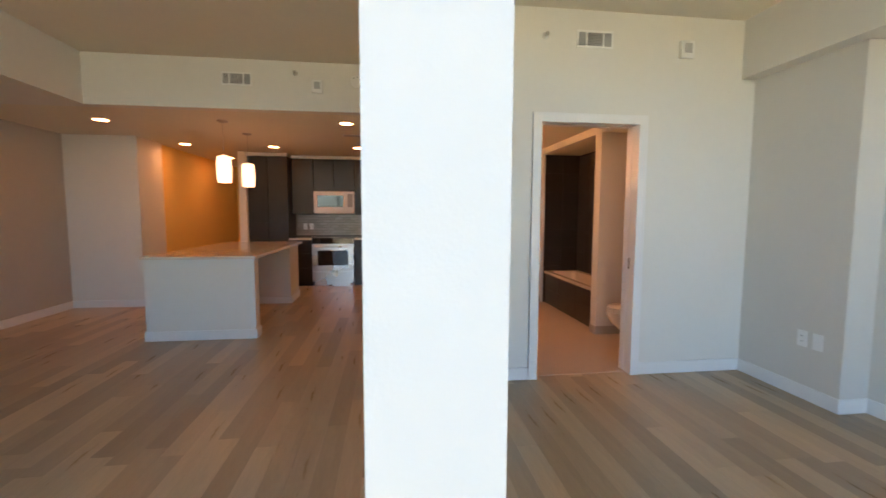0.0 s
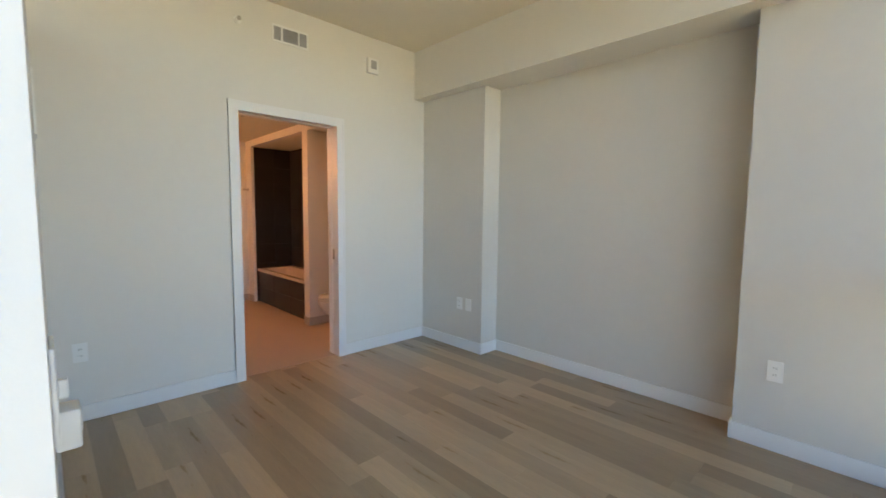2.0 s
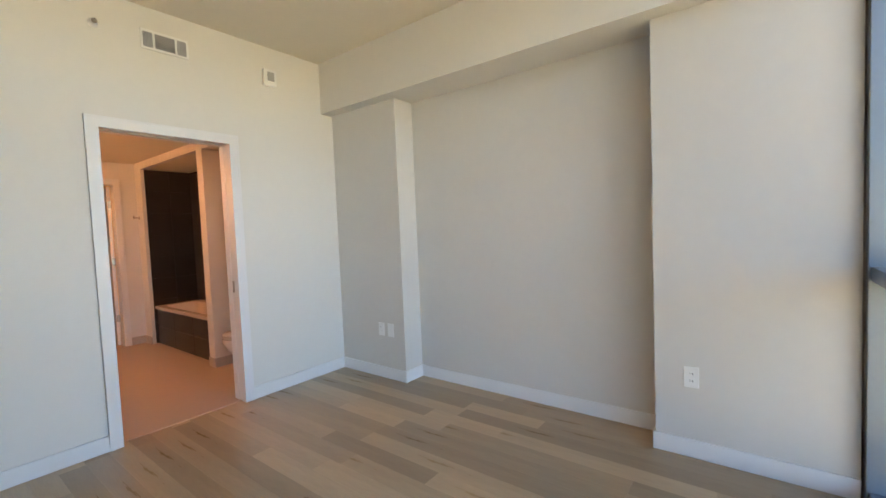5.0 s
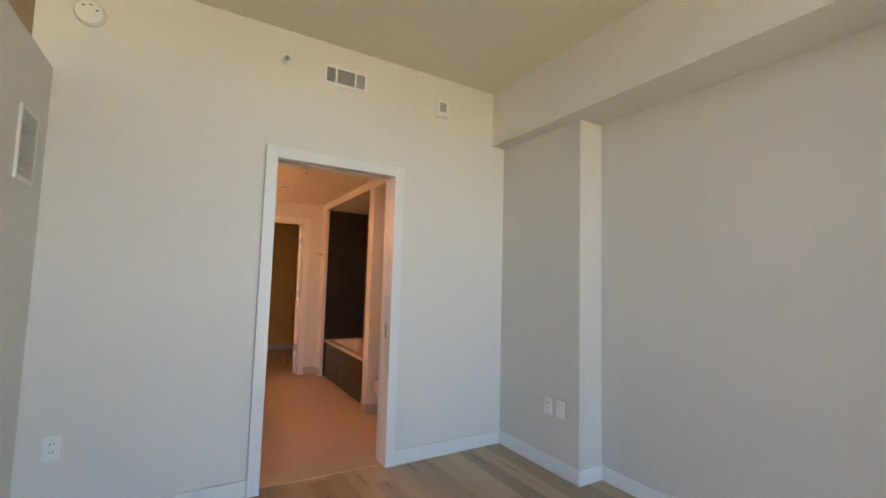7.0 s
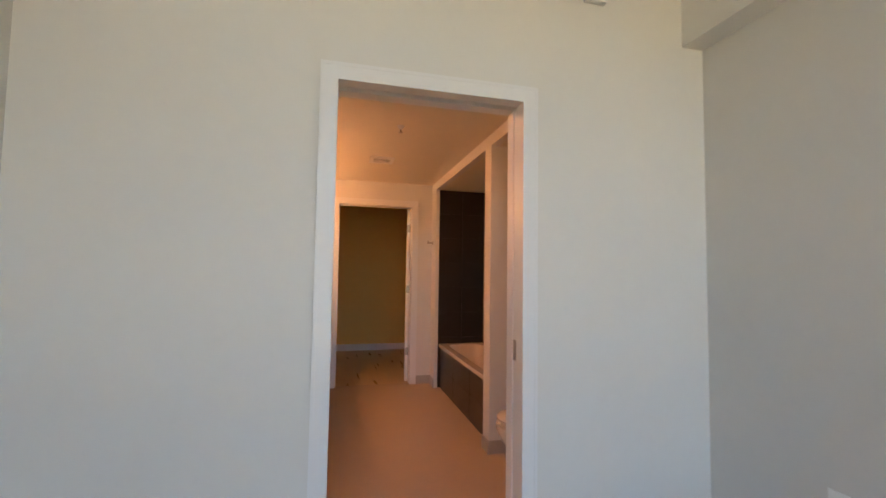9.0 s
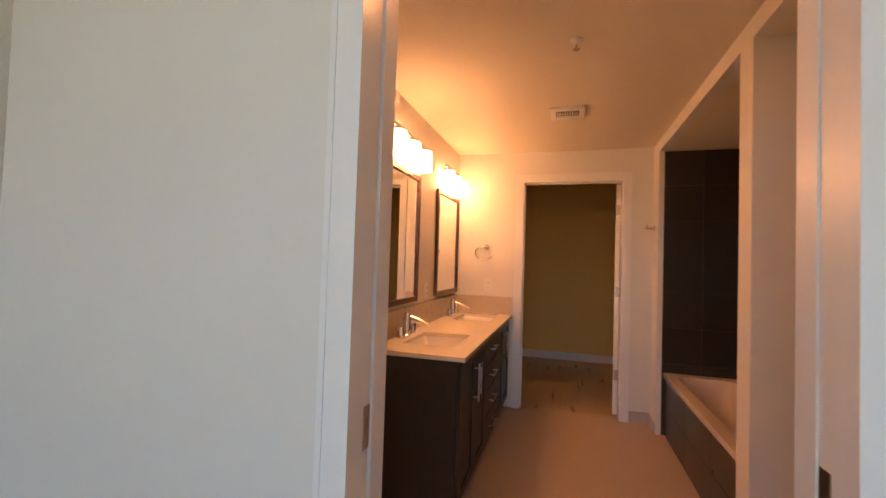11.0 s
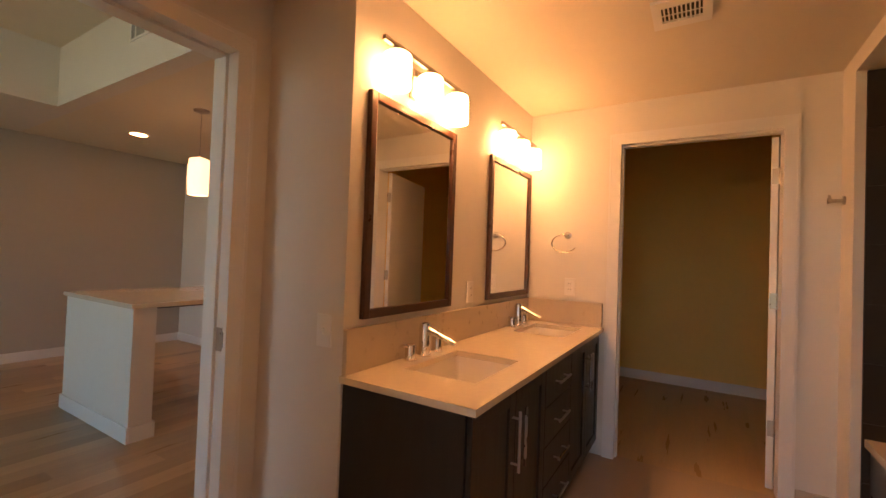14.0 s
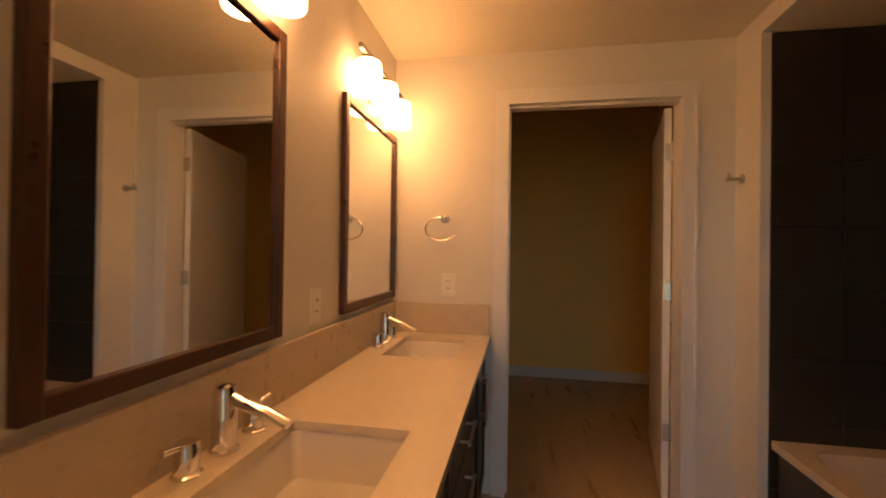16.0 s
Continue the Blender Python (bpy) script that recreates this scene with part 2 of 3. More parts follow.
# living room and kitchen
boxes("wall_living", M_LIVING, [(-4.6, LX, -4.1, 3.30, 0, LOW)], "grey-beige painted living room wall")
boxes("wall_block", M_WALL, [(-4.6, -3.36, 3.30, 3.97, 0, LOW)], "white painted wall corner")
boxes("wall_corridor", M_LAMPTINT, [(-4.6, -3.42, 3.97, 7.4, 0, LOW), (-4.6, -2.5 + KX, 7.4, 7.6, 0, LOW)], "tan corridor wall tinted with warm lamp light")
boxes("wall_kitchen", M_WALL, [(-2.62 + KX, -2.5 + KX, 4.68, 7.4, 0, LOW), (-2.5 + KX, WX, 5.4, 5.55, 0, LOW)], "white kitchen wall")
boxes("wall_soffit", M_WALL, [(-4.6, -2.85, WY, SY, LOW, CEIL), (-4.6, WX, SY, SY + 0.12, LOW, CEIL)], "white dropped soffit", "soffit")
boxes("ceiling_kitchen", M_CEIL, [(-4.6, WX, SY + 0.12, 7.6, LOW, LOW + 0.12)], "lowered kitchen ceiling", "ceiling")
boxes("wall_living_upper", M_WALL, [(WX, WI, RY, SY, BATH + 0.1, CEIL), (WX, WI, SY, SY + 0.12, BATH + 0.1, CEIL + 0.02)], "white wall top")

# window wall
# added out of view to hold back daylight in the living room
boxes("wall_daylight_block", M_WALL, [(-4.6, -2.87, WY - 0.2, WY - 0.01, 0, LOW)], "unseen white wall added to cut living room daylight")
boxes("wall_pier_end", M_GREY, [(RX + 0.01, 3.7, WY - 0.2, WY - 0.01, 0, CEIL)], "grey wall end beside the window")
def window_wall():
    s, g, b = Shape(), Shape(), Shape()
    xs = [-2.84, -1.8, -0.76, 0.28, 1.25, 2.23, RX - 0.02]
    for x in xs:
        # the wider, unseen mullion at 0.28 cuts sky light on the partition end
        w = 0.06 if x == 0.28 else 0.03
        s.box(x - w, x + w, WY - 0.19, WY - 0.01, 0.0, CEIL, 0.003)
    for x0, x1 in zip(xs, xs[1:]):
        for z0, z1 in ((0.0, 0.075), (1.05, 1.115), (CEIL - 0.06, CEIL)):
            s.box(x0 + 0.03, x1 - 0.03, WY - 0.18, WY - 0.02, z0, z1, 0.003)
        for z0, z1 in ((0.075, 1.05), (1.115, CEIL - 0.06)):
            g.box(x0 + 0.03, x1 - 0.03, WY - 0.175, WY - 0.165, z0, z1)
            for a in ((x0 + 0.03, x0 + 0.045, z0, z1), (x1 - 0.045, x1 - 0.03, z0, z1), (x0 + 0.045, x1 - 0.045, z0, z0 + 0.015), (x0 + 0.045, x1 - 0.045, z1 - 0.015, z1)):
                b.box(a[0], a[1], WY - 0.164, WY - 0.145, a[2], a[3])
    w = setting(s.done("window_1", M_ALU), "blue-grey aluminium floor-to-ceiling window wall", "window")
    tagged(b.done("gasket", M_GASKET, w), "black rubber gasket")
    gl = tagged(g.done("pane", M_GLASS, w), "clear greenish glass")
    gl.visible_shadow = False


window_wall()
def neighbour():
    t = thing("office_building", "pale grey office building with window bands", "building", at=(13, -9, -14))
    Shape().box(0, 10, -6, 4.6, 0, 30).done("wall", mat("pale concrete", (0.34, 0.37, 0.36), 0.7, var=0.08, scale=0.8), t)
    Shape().box(-0.2, 10.2, -6.2, 4.8, 30, 30.5).done("roof", M_GROUND, t)
    g = mat("grey-green office glass", (0.16, 0.21, 0.21), 0.15, var=0.05)
    for k in range(9):
        for c in range(5):
            Shape().box(-0.05, -0.002, -5.8 + c * 2.08, -3.84 + c * 2.08, 0.9 + k * 3.3, 3.5 + k * 3.3).done("window", g, t)


neighbour()
# ground sheet added out of view, tinted so its bounce warms ceiling and upper walls
ground = setting(Shape().box(-900, 900, -900, 900, -14.2, -14).done("ground", M_GROUND), "unseen warm tan ground added for bounce light", "ground")


# baseboards
def baseboard(rows, material=M_TRIM, h=0.105, label="white painted baseboard"):
    """rows: x0, x1, y0, y1 of runs on the floor."""
    s = Shape()
    for x0, x1, y0, y1 in rows:
        s.box(x0, x1, y0, y1, 0.001, h, 0.004)
    setting(s.done("baseboard", material), label, "baseboard")


T = 0.015
baseboard([(PX1 + T, DX0 - 0.072, -T, 0), (DX1 + 0.072, RX - T, -T, 0), (PX1, PX1 + T, PY + 0.05, 0)])
baseboard([(RX - T, RX, -0.848 - T, 0), (RX, REC, -0.848 - T, -0.848), (REC - T, REC, -2.868, -0.848 - T), (RX - T, RX, WY, -2.868 + T), (RX, REC - T, -2.868, -2.868 + T)])
baseboard([(LX, LX + T, WY, 3.30 - T), (LX, -3.36 + T, 3.30 - T, 3.30), (-3.36, -3.36 + T, 3.30, 3.97)])
baseboard([(PX0 - T, PX0, PY + 0.05, 0), (WX - T, WX, 0.0, BY0 - 0.075), (WX - T, WX, BY1 + 0.075, 1.4)])
baseboard([(0.9, 2.85, KY - T, KY), (0.9, 0.9 + T, CY + 0.12, KY - T), (2.85 - T, 2.85, CY + 0.12, KY - T)])
baseboard([(CX1 + 0.073, BX, CY - 0.012, CY), (BX - 0.012, BX, AY1, CY - 0.012), (BX, 3.12, AY0 - 0.142, AY0 - 0.13), (BX - 0.012, BX, AY0 - 0.142, AY0)], M_BBASE, 0.1, "beige tile base")


# door trims: casings and jambs
def casing(name, axis, at, a0, a1, top, depth, side, w=0.072, label="white painted door casing"):
    """A flat casing on one face of a wall; side is the sign of the face's outward way."""
    s = Shape()
    lo, hi = sorted((at, at + side * 0.016))
    lo2, hi2 = sorted((at, at + side * 0.0185))
    parts = [(a0 - w, a0, 0.001, top, lo, hi), (a1, a1 + w, 0.001, top, lo, hi), (a0 - w, a1 + w, top, top + w, lo, hi),
             (a0 - w, a0 - w + 0.014, 0.001, top + w, lo2, hi2), (a1 + w - 0.014, a1 + w, 0.001, top + w, lo2, hi2), (a0 - w + 0.014, a1 + w - 0.014, top + w - 0.014, top + w, lo2, hi2)]
    for p0, p1, z0, z1, q0, q1 in parts:
        s.box(*((p0, p1, q0, q1) if axis == "x" else (q0, q1, p0, p1)), z0, z1)
    return setting(s.done(name, M_TRIM), label, "door frame")


casing("trim", "x", 0.0, DX0, DX1, DZ, 0.15, -1)
casing("trim", "x", 0.15, DX0, DX1, DZ, 0.15, 1)
casing("trim", "x", CY, CX0, CX1, CZ, 0.12, -1)
casing("trim", "y", WI, BY0, BY1, BZ, 0.13, 1)
casing("trim", "y", WX, BY0, BY1, BZ, 0.13, -1)
s = Shape()      # split jambs round the pocket slot
for x0, x1 in ((DX0 - 0.015, DX0), (DX1, DX1 + 0.015)):
    s.box(x0, x1, 0.0, 0.053, 0.001, DZ).box(x0, x1, 0.097, 0.15, 0.001, DZ)
s.box(DX0, DX1, 0.0, 0.053, DZ, DZ + 0.02).box(DX0, DX1, 0.097, 0.15, DZ, DZ + 0.02)
s.box(DX1 + 0.004, DX1 + 0.02, 0.053, 0.097, 0.001, DZ)
setting(s.done("trim_pocket", M_TRIM), "white split jamb of pocket door", "door frame")
s = Shape()      # stop jambs of the two hinged doors
s.box(CX0 - 0.015, CX0, CY, CY + 0.12, 0.001, CZ + 0.015).box(CX1, CX1 + 0.015, CY, CY + 0.12, 0.001, CZ + 0.015).box(CX0, CX1, CY, CY + 0.12, CZ, CZ + 0.015)
s.box(CX0, CX0 + 0.012, CY + 0.03, CY + 0.075, 0.001, CZ - 0.012).box(CX0, CX1, CY + 0.03, CY + 0.075, CZ - 0.012, CZ)
s.box(WX, WI, BY0 - 0.015, BY0, 0.001, BZ).box(WX, WI, BY1, BY1 + 0.015, 0.001, BZ).box(WX, WI, BY0 - 0.015, BY1 + 0.015, BZ, BZ + 0.015)
s.box(WX + 0.045, WX + 0.085, BY1 - 0.012, BY1, 0.001, BZ).box(WX + 0.045, WX + 0.085, BY0, BY1 - 0.012, BZ - 0.012, BZ)
setting(s.done("trim_jambs", M_TRIM), "white painted door jambs", "door frame")


def pocket_door():
    d = thing("pocket_door", "white pocket door slid into its wall slot", "door", at=(DX0, 0.075, 0))
    Shape().box(-0.80, -0.006, -0.018, 0.018, 0.012, DZ - 0.005, 0.002).done("leaf", M_TRIM, d)
    tagged(Shape().box(-0.0062, -0.0035, -0.016, 0.016, 0.905, 1.0).box(-0.0035, -0.002, -0.006, 0.006, 0.93, 0.975).done("latch", M_NICKEL, d), "dark nickel edge pull")
    st = setting(Shape().box(DX1 + 0.0015, DX1 + 0.0038, 0.06, 0.09, 0.905, 1.0).done("strike_plate", M_NICKEL), "nickel strike plate in jamb", "strike plate")
    st["kind"] = "structure"


pocket_door()


def lever(parent, x, y, z, sx):
    s = Shape().lathe([(0.026, 0), (0.026, 0.008), (0.012, 0.01), (0.012, 0.045)], (x, y, z), 20, "y")
    s.tube([(x, y + 0.042, z), (x + sx * 0.03, y + 0.045, z), (x + sx * 0.115, y + 0.042, z - 0.004)], 0.0085)
    tagged(s.done("handle", M_NICKEL, parent, True), "nickel lever handle")


LEAF = 0.765


def bath_door():
    d = thing("hinged_door", "white door standing open against the wall", "door", at=(WI + 0.022, 0.185, 0))
    d.rotation_euler = (0, 0, radians(7.5))
    Shape().box(0, LEAF, -0.008, 0.03, 0.012, BZ - 0.01, 0.002).done("leaf", M_TRIM, d)
    lever(d, LEAF - 0.06, 0.03, 0.93, -1)
    tagged(Shape().box(LEAF + 0.0005, LEAF + 0.0025, -0.002, 0.024, 0.90, 0.96).done("latch", M_NICKEL, d), "nickel latch plate")


bath_door()


def closet_door():
    d = thing("hinged_door", "white closet door opened inward on three hinges", "door", at=(CX1 - 0.005, CY + 0.125, 0))
    d.rotation_euler = (0, 0, radians(-12))
    Shape().box(-0.036, 0, 0, 0.82, 0.012, CZ - 0.012, 0.002).done("leaf", M_TRIM, d)
    for z in (0.36, 1.10, 1.835):
        s = Shape().box(-0.030, 0.003, -0.0035, -0.0005, z - 0.045, z + 0.045).rod((0.006, -0.006, z - 0.048), (0.006, -0.006, z + 0.048), 0.006)
        tagged(s.done("hinge", M_NICKEL, d, True), "bright nickel hinge")


closet_door()
tagged(setting(Shape().box(WX + 0.09, WX + 0.125, BY1 - 0.003, BY1, 0.89, 0.98).box(WX + 0.125, WX + 0.133, BY1 - 0.006, BY1, 0.905, 0.965).done("strike_plate", M_NICKEL), "nickel strike plate in jamb", "strike plate"))


# ---------------------------------------------------------------- wall fittings
def plate(label, category, m, kind, group=""):
    """An outlet or switch; local x along the wall, y out of it."""
    t = thing({"o": "wall_outlet", "s": "light_switch", "b": "blank_plate"}[kind], label, category, group)
    Shape().box(-0.037, 0.037, 0, 0.006, -0.06, 0.06, 0.0025).done("cover", M_PLATE, t)
    if kind == "o":
        for z in (-0.02, 0.02):
            Shape().box(-0.017, 0.017, 0.0061, 0.0085, z - 0.014, z + 0.014, 0.001).done("socket", M_PLATE, t)
            tagged(Shape().box(-0.008, -0.005, 0.0086, 0.009, z - 0.004, z + 0.006).box(0.005, 0.008, 0.0086, 0.009, z - 0.004, z + 0.006).done("slot", M_DARK, t), "dark slots")
    elif kind == "s":
        Shape().box(-0.006, 0.006, 0.0061, 0.016, -0.012, 0.012, 0.002).done("toggle", M_PLATE, t)
    t.matrix_world = m
    return t


plate("white outlet plate low on grey wall", "outlet", pose(RX, -0.563, 0.452, 0, 0, 90), "o", "outlets")
plate("white blank plate low on grey wall", "wall plate", pose(RX, -0.68, 0.452, 0, 0, 90), "b")
plate("white outlet plate on grey pier", "outlet", pose(RX, -3.056, 0.464, 0, 0, 90), "o", "outlets")
plate("white outlet plate on white wall", "outlet", pose(0.42, 0, 0.445, 0, 0, 180), "o", "outlets")
plate("white switch on return wall beside doorway", "light switch", pose(0.708, RY, 1.0, 0, 0, 180), "s", "switches")
plate("white outlet between the mirrors", "outlet", pose(MX, 2.24, 1.10, 0, 0, -90), "o", "outlets")
plate("white outlet above the stone splash", "outlet", pose(1.112, CY, 1.113, 0, 0, 180), "o", "outlets")
plate("white switch on partition wall", "light switch", pose(PX1, PY + 0.24, 1.12, 0, 0, -90), "s", "switches")
plate("white switch on partition wall", "light switch", pose(PX0, PY + 0.3, 1.14, 0, 0, 90), "s", "switches")
plate("white outlet on kitchen tile", "outlet", pose(-1.62 + KX, 5.385, 1.11, 0, 0, 180), "o", "outlets")
plate("white outlet on kitchen tile", "outlet", pose(-1.50 + KX, 5.385, 1.11, 0, 0, 180), "o", "outlets")


def control_box():
    t = thing("wall_control", "small white control box on partition wall", "control box", at=(PX1, -2.2, 0.86))
    Shape().box(0, 0.045, -0.035, 0.035, -0.045, 0.045, 0.006).done("case", M_PLATE, t, True)
    Shape().box(0.045, 0.047, -0.022, 0.022, -0.01, 0.03, 0.0005).done("cover", M_PLATE, t)


control_box()


def air_vent(x, y, z, w=0.30, h=0.135):
    t = thing("air_vent", "white supply vent with grey louvred sections", "vent", "air vents", (x, y, z))
    s = Shape()
    s.box(-w / 2, w / 2, -0.008, 0, -h / 2, -h / 2 + 0.016).box(-w / 2, w / 2, -0.008, 0, h / 2 - 0.016, h / 2)
    for a in (-w / 2, -w / 2 + 0.072, w / 2 - 0.088, w / 2 - 0.014):
        s.box(a, a + 0.014, -0.008, 0, -h / 2 + 0.016, h / 2 - 0.016)
    s.done("frame", M_PLATE, t)
    Shape().box(-w / 2 + 0.01, w / 2 - 0.01, -0.0015, -0.0005, -h / 2 + 0.01, h / 2 - 0.01).done("throat", M_DARK, t)
    s = Shape()
    for i in range(9):
        zz = -h / 2 + 0.02 + i * (h - 0.04) / 8
        s.box(-w / 2 + 0.086, w / 2 - 0.088, -0.006, -0.002, zz - 0.0035, zz + 0.004)
    for k in range(6):
        s.box(-w / 2 + 0.018 + k * 0.009, -w / 2 + 0.024 + k * 0.009, -0.006, -0.002, -h / 2 + 0.016, h / 2 - 0.016)
        s.box(w / 2 - 0.070 + k * 0.009, w / 2 - 0.063 + k * 0.009, -0.006, -0.002, -h / 2 + 0.016, h / 2 - 0.016)
    tagged(s.done("louvre", M_VENT, t), "grey louvre blades")
    return t


air_vent(1.823, 0, 2.749)
air_vent(-1.375, SY, 2.767)


def alarm(x, y, z):
    t = thing("alarm_sounder", "white wall alarm with grey grille", "alarm", "alarms", (x, y, z))
    Shape().box(-0.058, 0.058, -0.035, 0, -0.068, 0.068, 0.006).done("case", M_PLATE, t, True)
    tagged(Shape().box(-0.028, 0.034, -0.039, -0.0355, -0.03, 0.045, 0.001).done("grille", M_VENT, t), "grey grille")


alarm(2.605, 0, 2.706)
alarm(-0.558, SY, 2.716)


def detector(x, y, z):
    t = thing("smoke_detector", "round white smoke detector", "smoke detector", "smoke detectors", (x, y, z))
    Shape().lathe([(0.068, 0), (0.068, -0.018), (0.060, -0.034), (0.035, -0.042), (0.0001, -0.043)], (0, 0, 0), 32, "y").done("case", M_PLATE, t, True)
    s = Shape()
    for a in (0.3, 1.4, 2.4):
        s.box(0.035 * math.cos(a) - 0.006, 0.035 * math.cos(a) + 0.006, -0.0435, -0.040, 0.035 * math.sin(a) - 0.003, 0.035 * math.sin(a) + 0.003)
    tagged(s.done("slot", M_DARK, t), "dark slots", kind="stuff")


detector(0.41, 0, 2.714)
detector(-0.14, SY, 2.787)


def sprinkler(m):
    t = thing("sprinkler", "small nickel sprinkler head", "sprinkler", "sprinklers")
    Shape().lathe([(0.028, 0), (0.028, 0.004), (0.016, 0.012), (0.012, 0.022), (0.0001, 0.022)], (0, 0, 0), 24).done("escutcheon", M_PLATE, t, True)
    Shape().rod((0, 0, 0.02), (0, 0, 0.045), 0.005).lathe([(0.016, 0.044), (0.016, 0.047)], (0, 0, 0), 16).done("deflector", M_NICKEL, t, True)
    t.matrix_world = m


sprinkler(pose(1.415, 0, 2.757, 90))
sprinkler(pose(-0.78, SY, 2.85, 90))
sprinkler(pose(1.837, 1.20, BATH, 180))


def return_grille():
    t = thing("return_grille", "white louvred grille on partition wall", "grille", at=(PX1, -0.28, 1.89))
    w, h = 0.115, 0.165
    Shape().box(0, 0.010, -w, -w + 0.016, -h, h).box(0, 0.010, w - 0.016, w, -h, h).box(0, 0.010, -w + 0.016, w - 0.016, -h, -h + 0.016).box(0, 0.010, -w + 0.016, w - 0.016, h - 0.016, h).done("frame", M_PLATE, t)
    s = Shape()
    for i in range(22):
        z = -h + 0.022 + i * (2 * h - 0.044) / 21
        s.box(0.002, 0.008, -w + 0.016, w - 0.016, z - 0.0045, z + 0.0035)
    tagged(s.done("louvre", M_GRILLE, t), "grey louvre blades")


return_grille()


def ceiling_vent():
    t = thing("ceiling_vent", "white bathroom ceiling vent with dark slots", "vent", at=(1.80, 2.15, BATH))
    Shape().box(-0.11, 0.11, -0.11, -0.06, -0.012, 0).box(-0.11, 0.11, 0.06, 0.11, -0.012, 0).box(-0.11, -0.075, -0.06, 0.06, -0.012, 0).box(0.075, 0.11, -0.06, 0.06, -0.012, 0).done("frame", M_PLATE, t)
    Shape().box(-0.075, 0.075, -0.06, 0.06, -0.0015, -0.0005).done("throat", M_DARK, t)
    s = Shape()
    for i in range(9):
        x = -0.064 + i * 0.016
        s.box(x - 0.003, x + 0.003, -0.06, 0.06, -0.010, -0.003)
    s.box(-0.075, 0.075, -0.004, 0.004, -0.011, -0.0105)
    s.done("blade", M_PLATE, t)


ceiling_vent()


def downlight(x, y, z):
    t = thing("downlight", "lit recessed ceiling downlight with white ring", "downlight", "downlights", (x, y, z))
    Shape().lathe([(0.095, 0), (0.095, -0.006), (0.075, -0.010), (0.075, -0.003), (0.0951, -0.0001)], (0, 0, 0), 28).done("ring", M_PLATE, t, True)
    Shape().lathe([(0.0001, -0.004), (0.074, -0.004), (0.074, -0.002), (0.0001, -0.002)], (0, 0, 0), 28).done("lens", M_BULB, t)
    return t


for x, y in ((-3.15, 2.22), (-0.31, 2.03), (-3.0, 3.95), (-1.68, 4.03), (-0.31, 3.95), (-2.92, 5.6)):
    downlight(x, y, LOW)
downlight(1.843, 0.65, BATH)
t = thing("ceiling_grille", "small white ceiling grille", "vent", at=(-0.315, 2.85, LOW))
Shape().box(-0.13, 0.13, -0.07, 0.07, -0.006, 0, 0.001).done("frame", M_PLATE, t)
tagged(Shape().box(-0.11, 0.11, -0.05, 0.05, -0.0075, -0.0062).done("slot", M_VENT, t), "grey slots")


def pendant(x, y):
    t = thing("pendant_lamp", "lit cream glass pendant on a thin cord", "pendant lamp", "pendants over island", (x, y, LOW))
    tagged(Shape().lathe([(0.062, 0), (0.062, -0.012), (0.02, -0.026), (0.0001, -0.026)], (0, 0, 0), 24).done("canopy", M_NICKEL, t, True), "nickel canopy")
    Shape().rod((0, 0, -0.026), (0, 0, -0.42), 0.003, seg=8).done("cord", M_NICKEL, t)
    Shape().lathe([(0.018, -0.40), (0.076, -0.42), (0.083, -0.50), (0.085, -0.57), (0.083, -0.65), (0.076, -0.725), (0.070, -0.725), (0.078, -0.57), (0.066, -0.44)], (0, 0, 0), 28).done("shade", M_PEND, t, True)


pendant(-1.76, 2.11)
pendant(-1.74, 2.92)


# ---------------------------------------------------------------- bathroom things
def vanity():
    v = thing("vanity_cabinet", "espresso wood double vanity with bar pulls", "vanity", at=(MX, RY + 0.008, 0))
    L, D, Z = 1.855, 0.522, 0.826
    Shape().box(0.002, D - 0.02, 0, 0.018, 0.1, Z - 0.001).box(0.002, D - 0.02, L - 0.018, L, 0.1, Z - 0.001).box(0.002, 0.014, 0.018, L - 0.018, 0.1, Z - 0.001).box(0.014, D - 0.02, 0.018, L - 0.018, 0.1, 0.118).box(D - 0.032, D - 0.02, 0.018, L - 0.018, 0.118, Z - 0.001).box(0.002, D - 0.08, 0, L, 0.006, 0.1).done("body", M_DWOOD, v)

    def front(name, y0, y1, z0, z1, shaker):
        s = Shape()
        if shaker:
            w = 0.055
            s.box(D - 0.018, D, y0, y0 + w, z0, z1, 0.0015).box(D - 0.018, D, y1 - w, y1, z0, z1, 0.0015)
            s.box(D - 0.018, D, y0 + w, y1 - w, z0, z0 + w, 0.0015).box(D - 0.018, D, y0 + w, y1 - w, z1 - w, z1, 0.0015)
            s.box(D - 0.018, D - 0.010, y0 + w, y1 - w, z0 + w, z1 - w)
        else:
            s.box(D - 0.018, D, y0, y1, z0, z1, 0.002)
        return s.done(name, M_DWOOD, v)

    def pull(parent, a, b, out):
        s = Shape().rod(a, b, 0.0055, seg=14)
        for f in (0.12, 0.88):
            p = Vector(a).lerp(Vector(b), f)
            s.rod(p, p - Vector((out, 0, 0)), 0.0045, seg=10)
        tagged(s.done("handle", M_STEEL, parent, True), "brushed steel bar pull")

    for y0, y1, hy in ((0.008, 0.355, 0.325), (0.36, 0.707, 0.39), (1.148, 1.495, 1.465), (1.50, 1.847, 1.53)):
        f = front("door", y0, y1, 0.11, Z - 0.012, True)
        pull(f, (D + 0.03, hy, 0.53), (D + 0.03, hy, 0.745), 0.03)
    for z0, z1 in ((0.11, 0.285), (0.29, 0.46), (0.465, 0.635), (0.64, Z - 0.012)):
        f = front("drawer", 0.712, 1.143, z0, z1, False)
        pull(f, (D + 0.03, 0.84, (z0 + z1) / 2), (D + 0.03, 1.02, (z0 + z1) / 2), 0.03)


vanity()
SINKS = ((1.487, 1.905), (2.605, 3.03))


CT = RY - 0.012   # near end of the counter


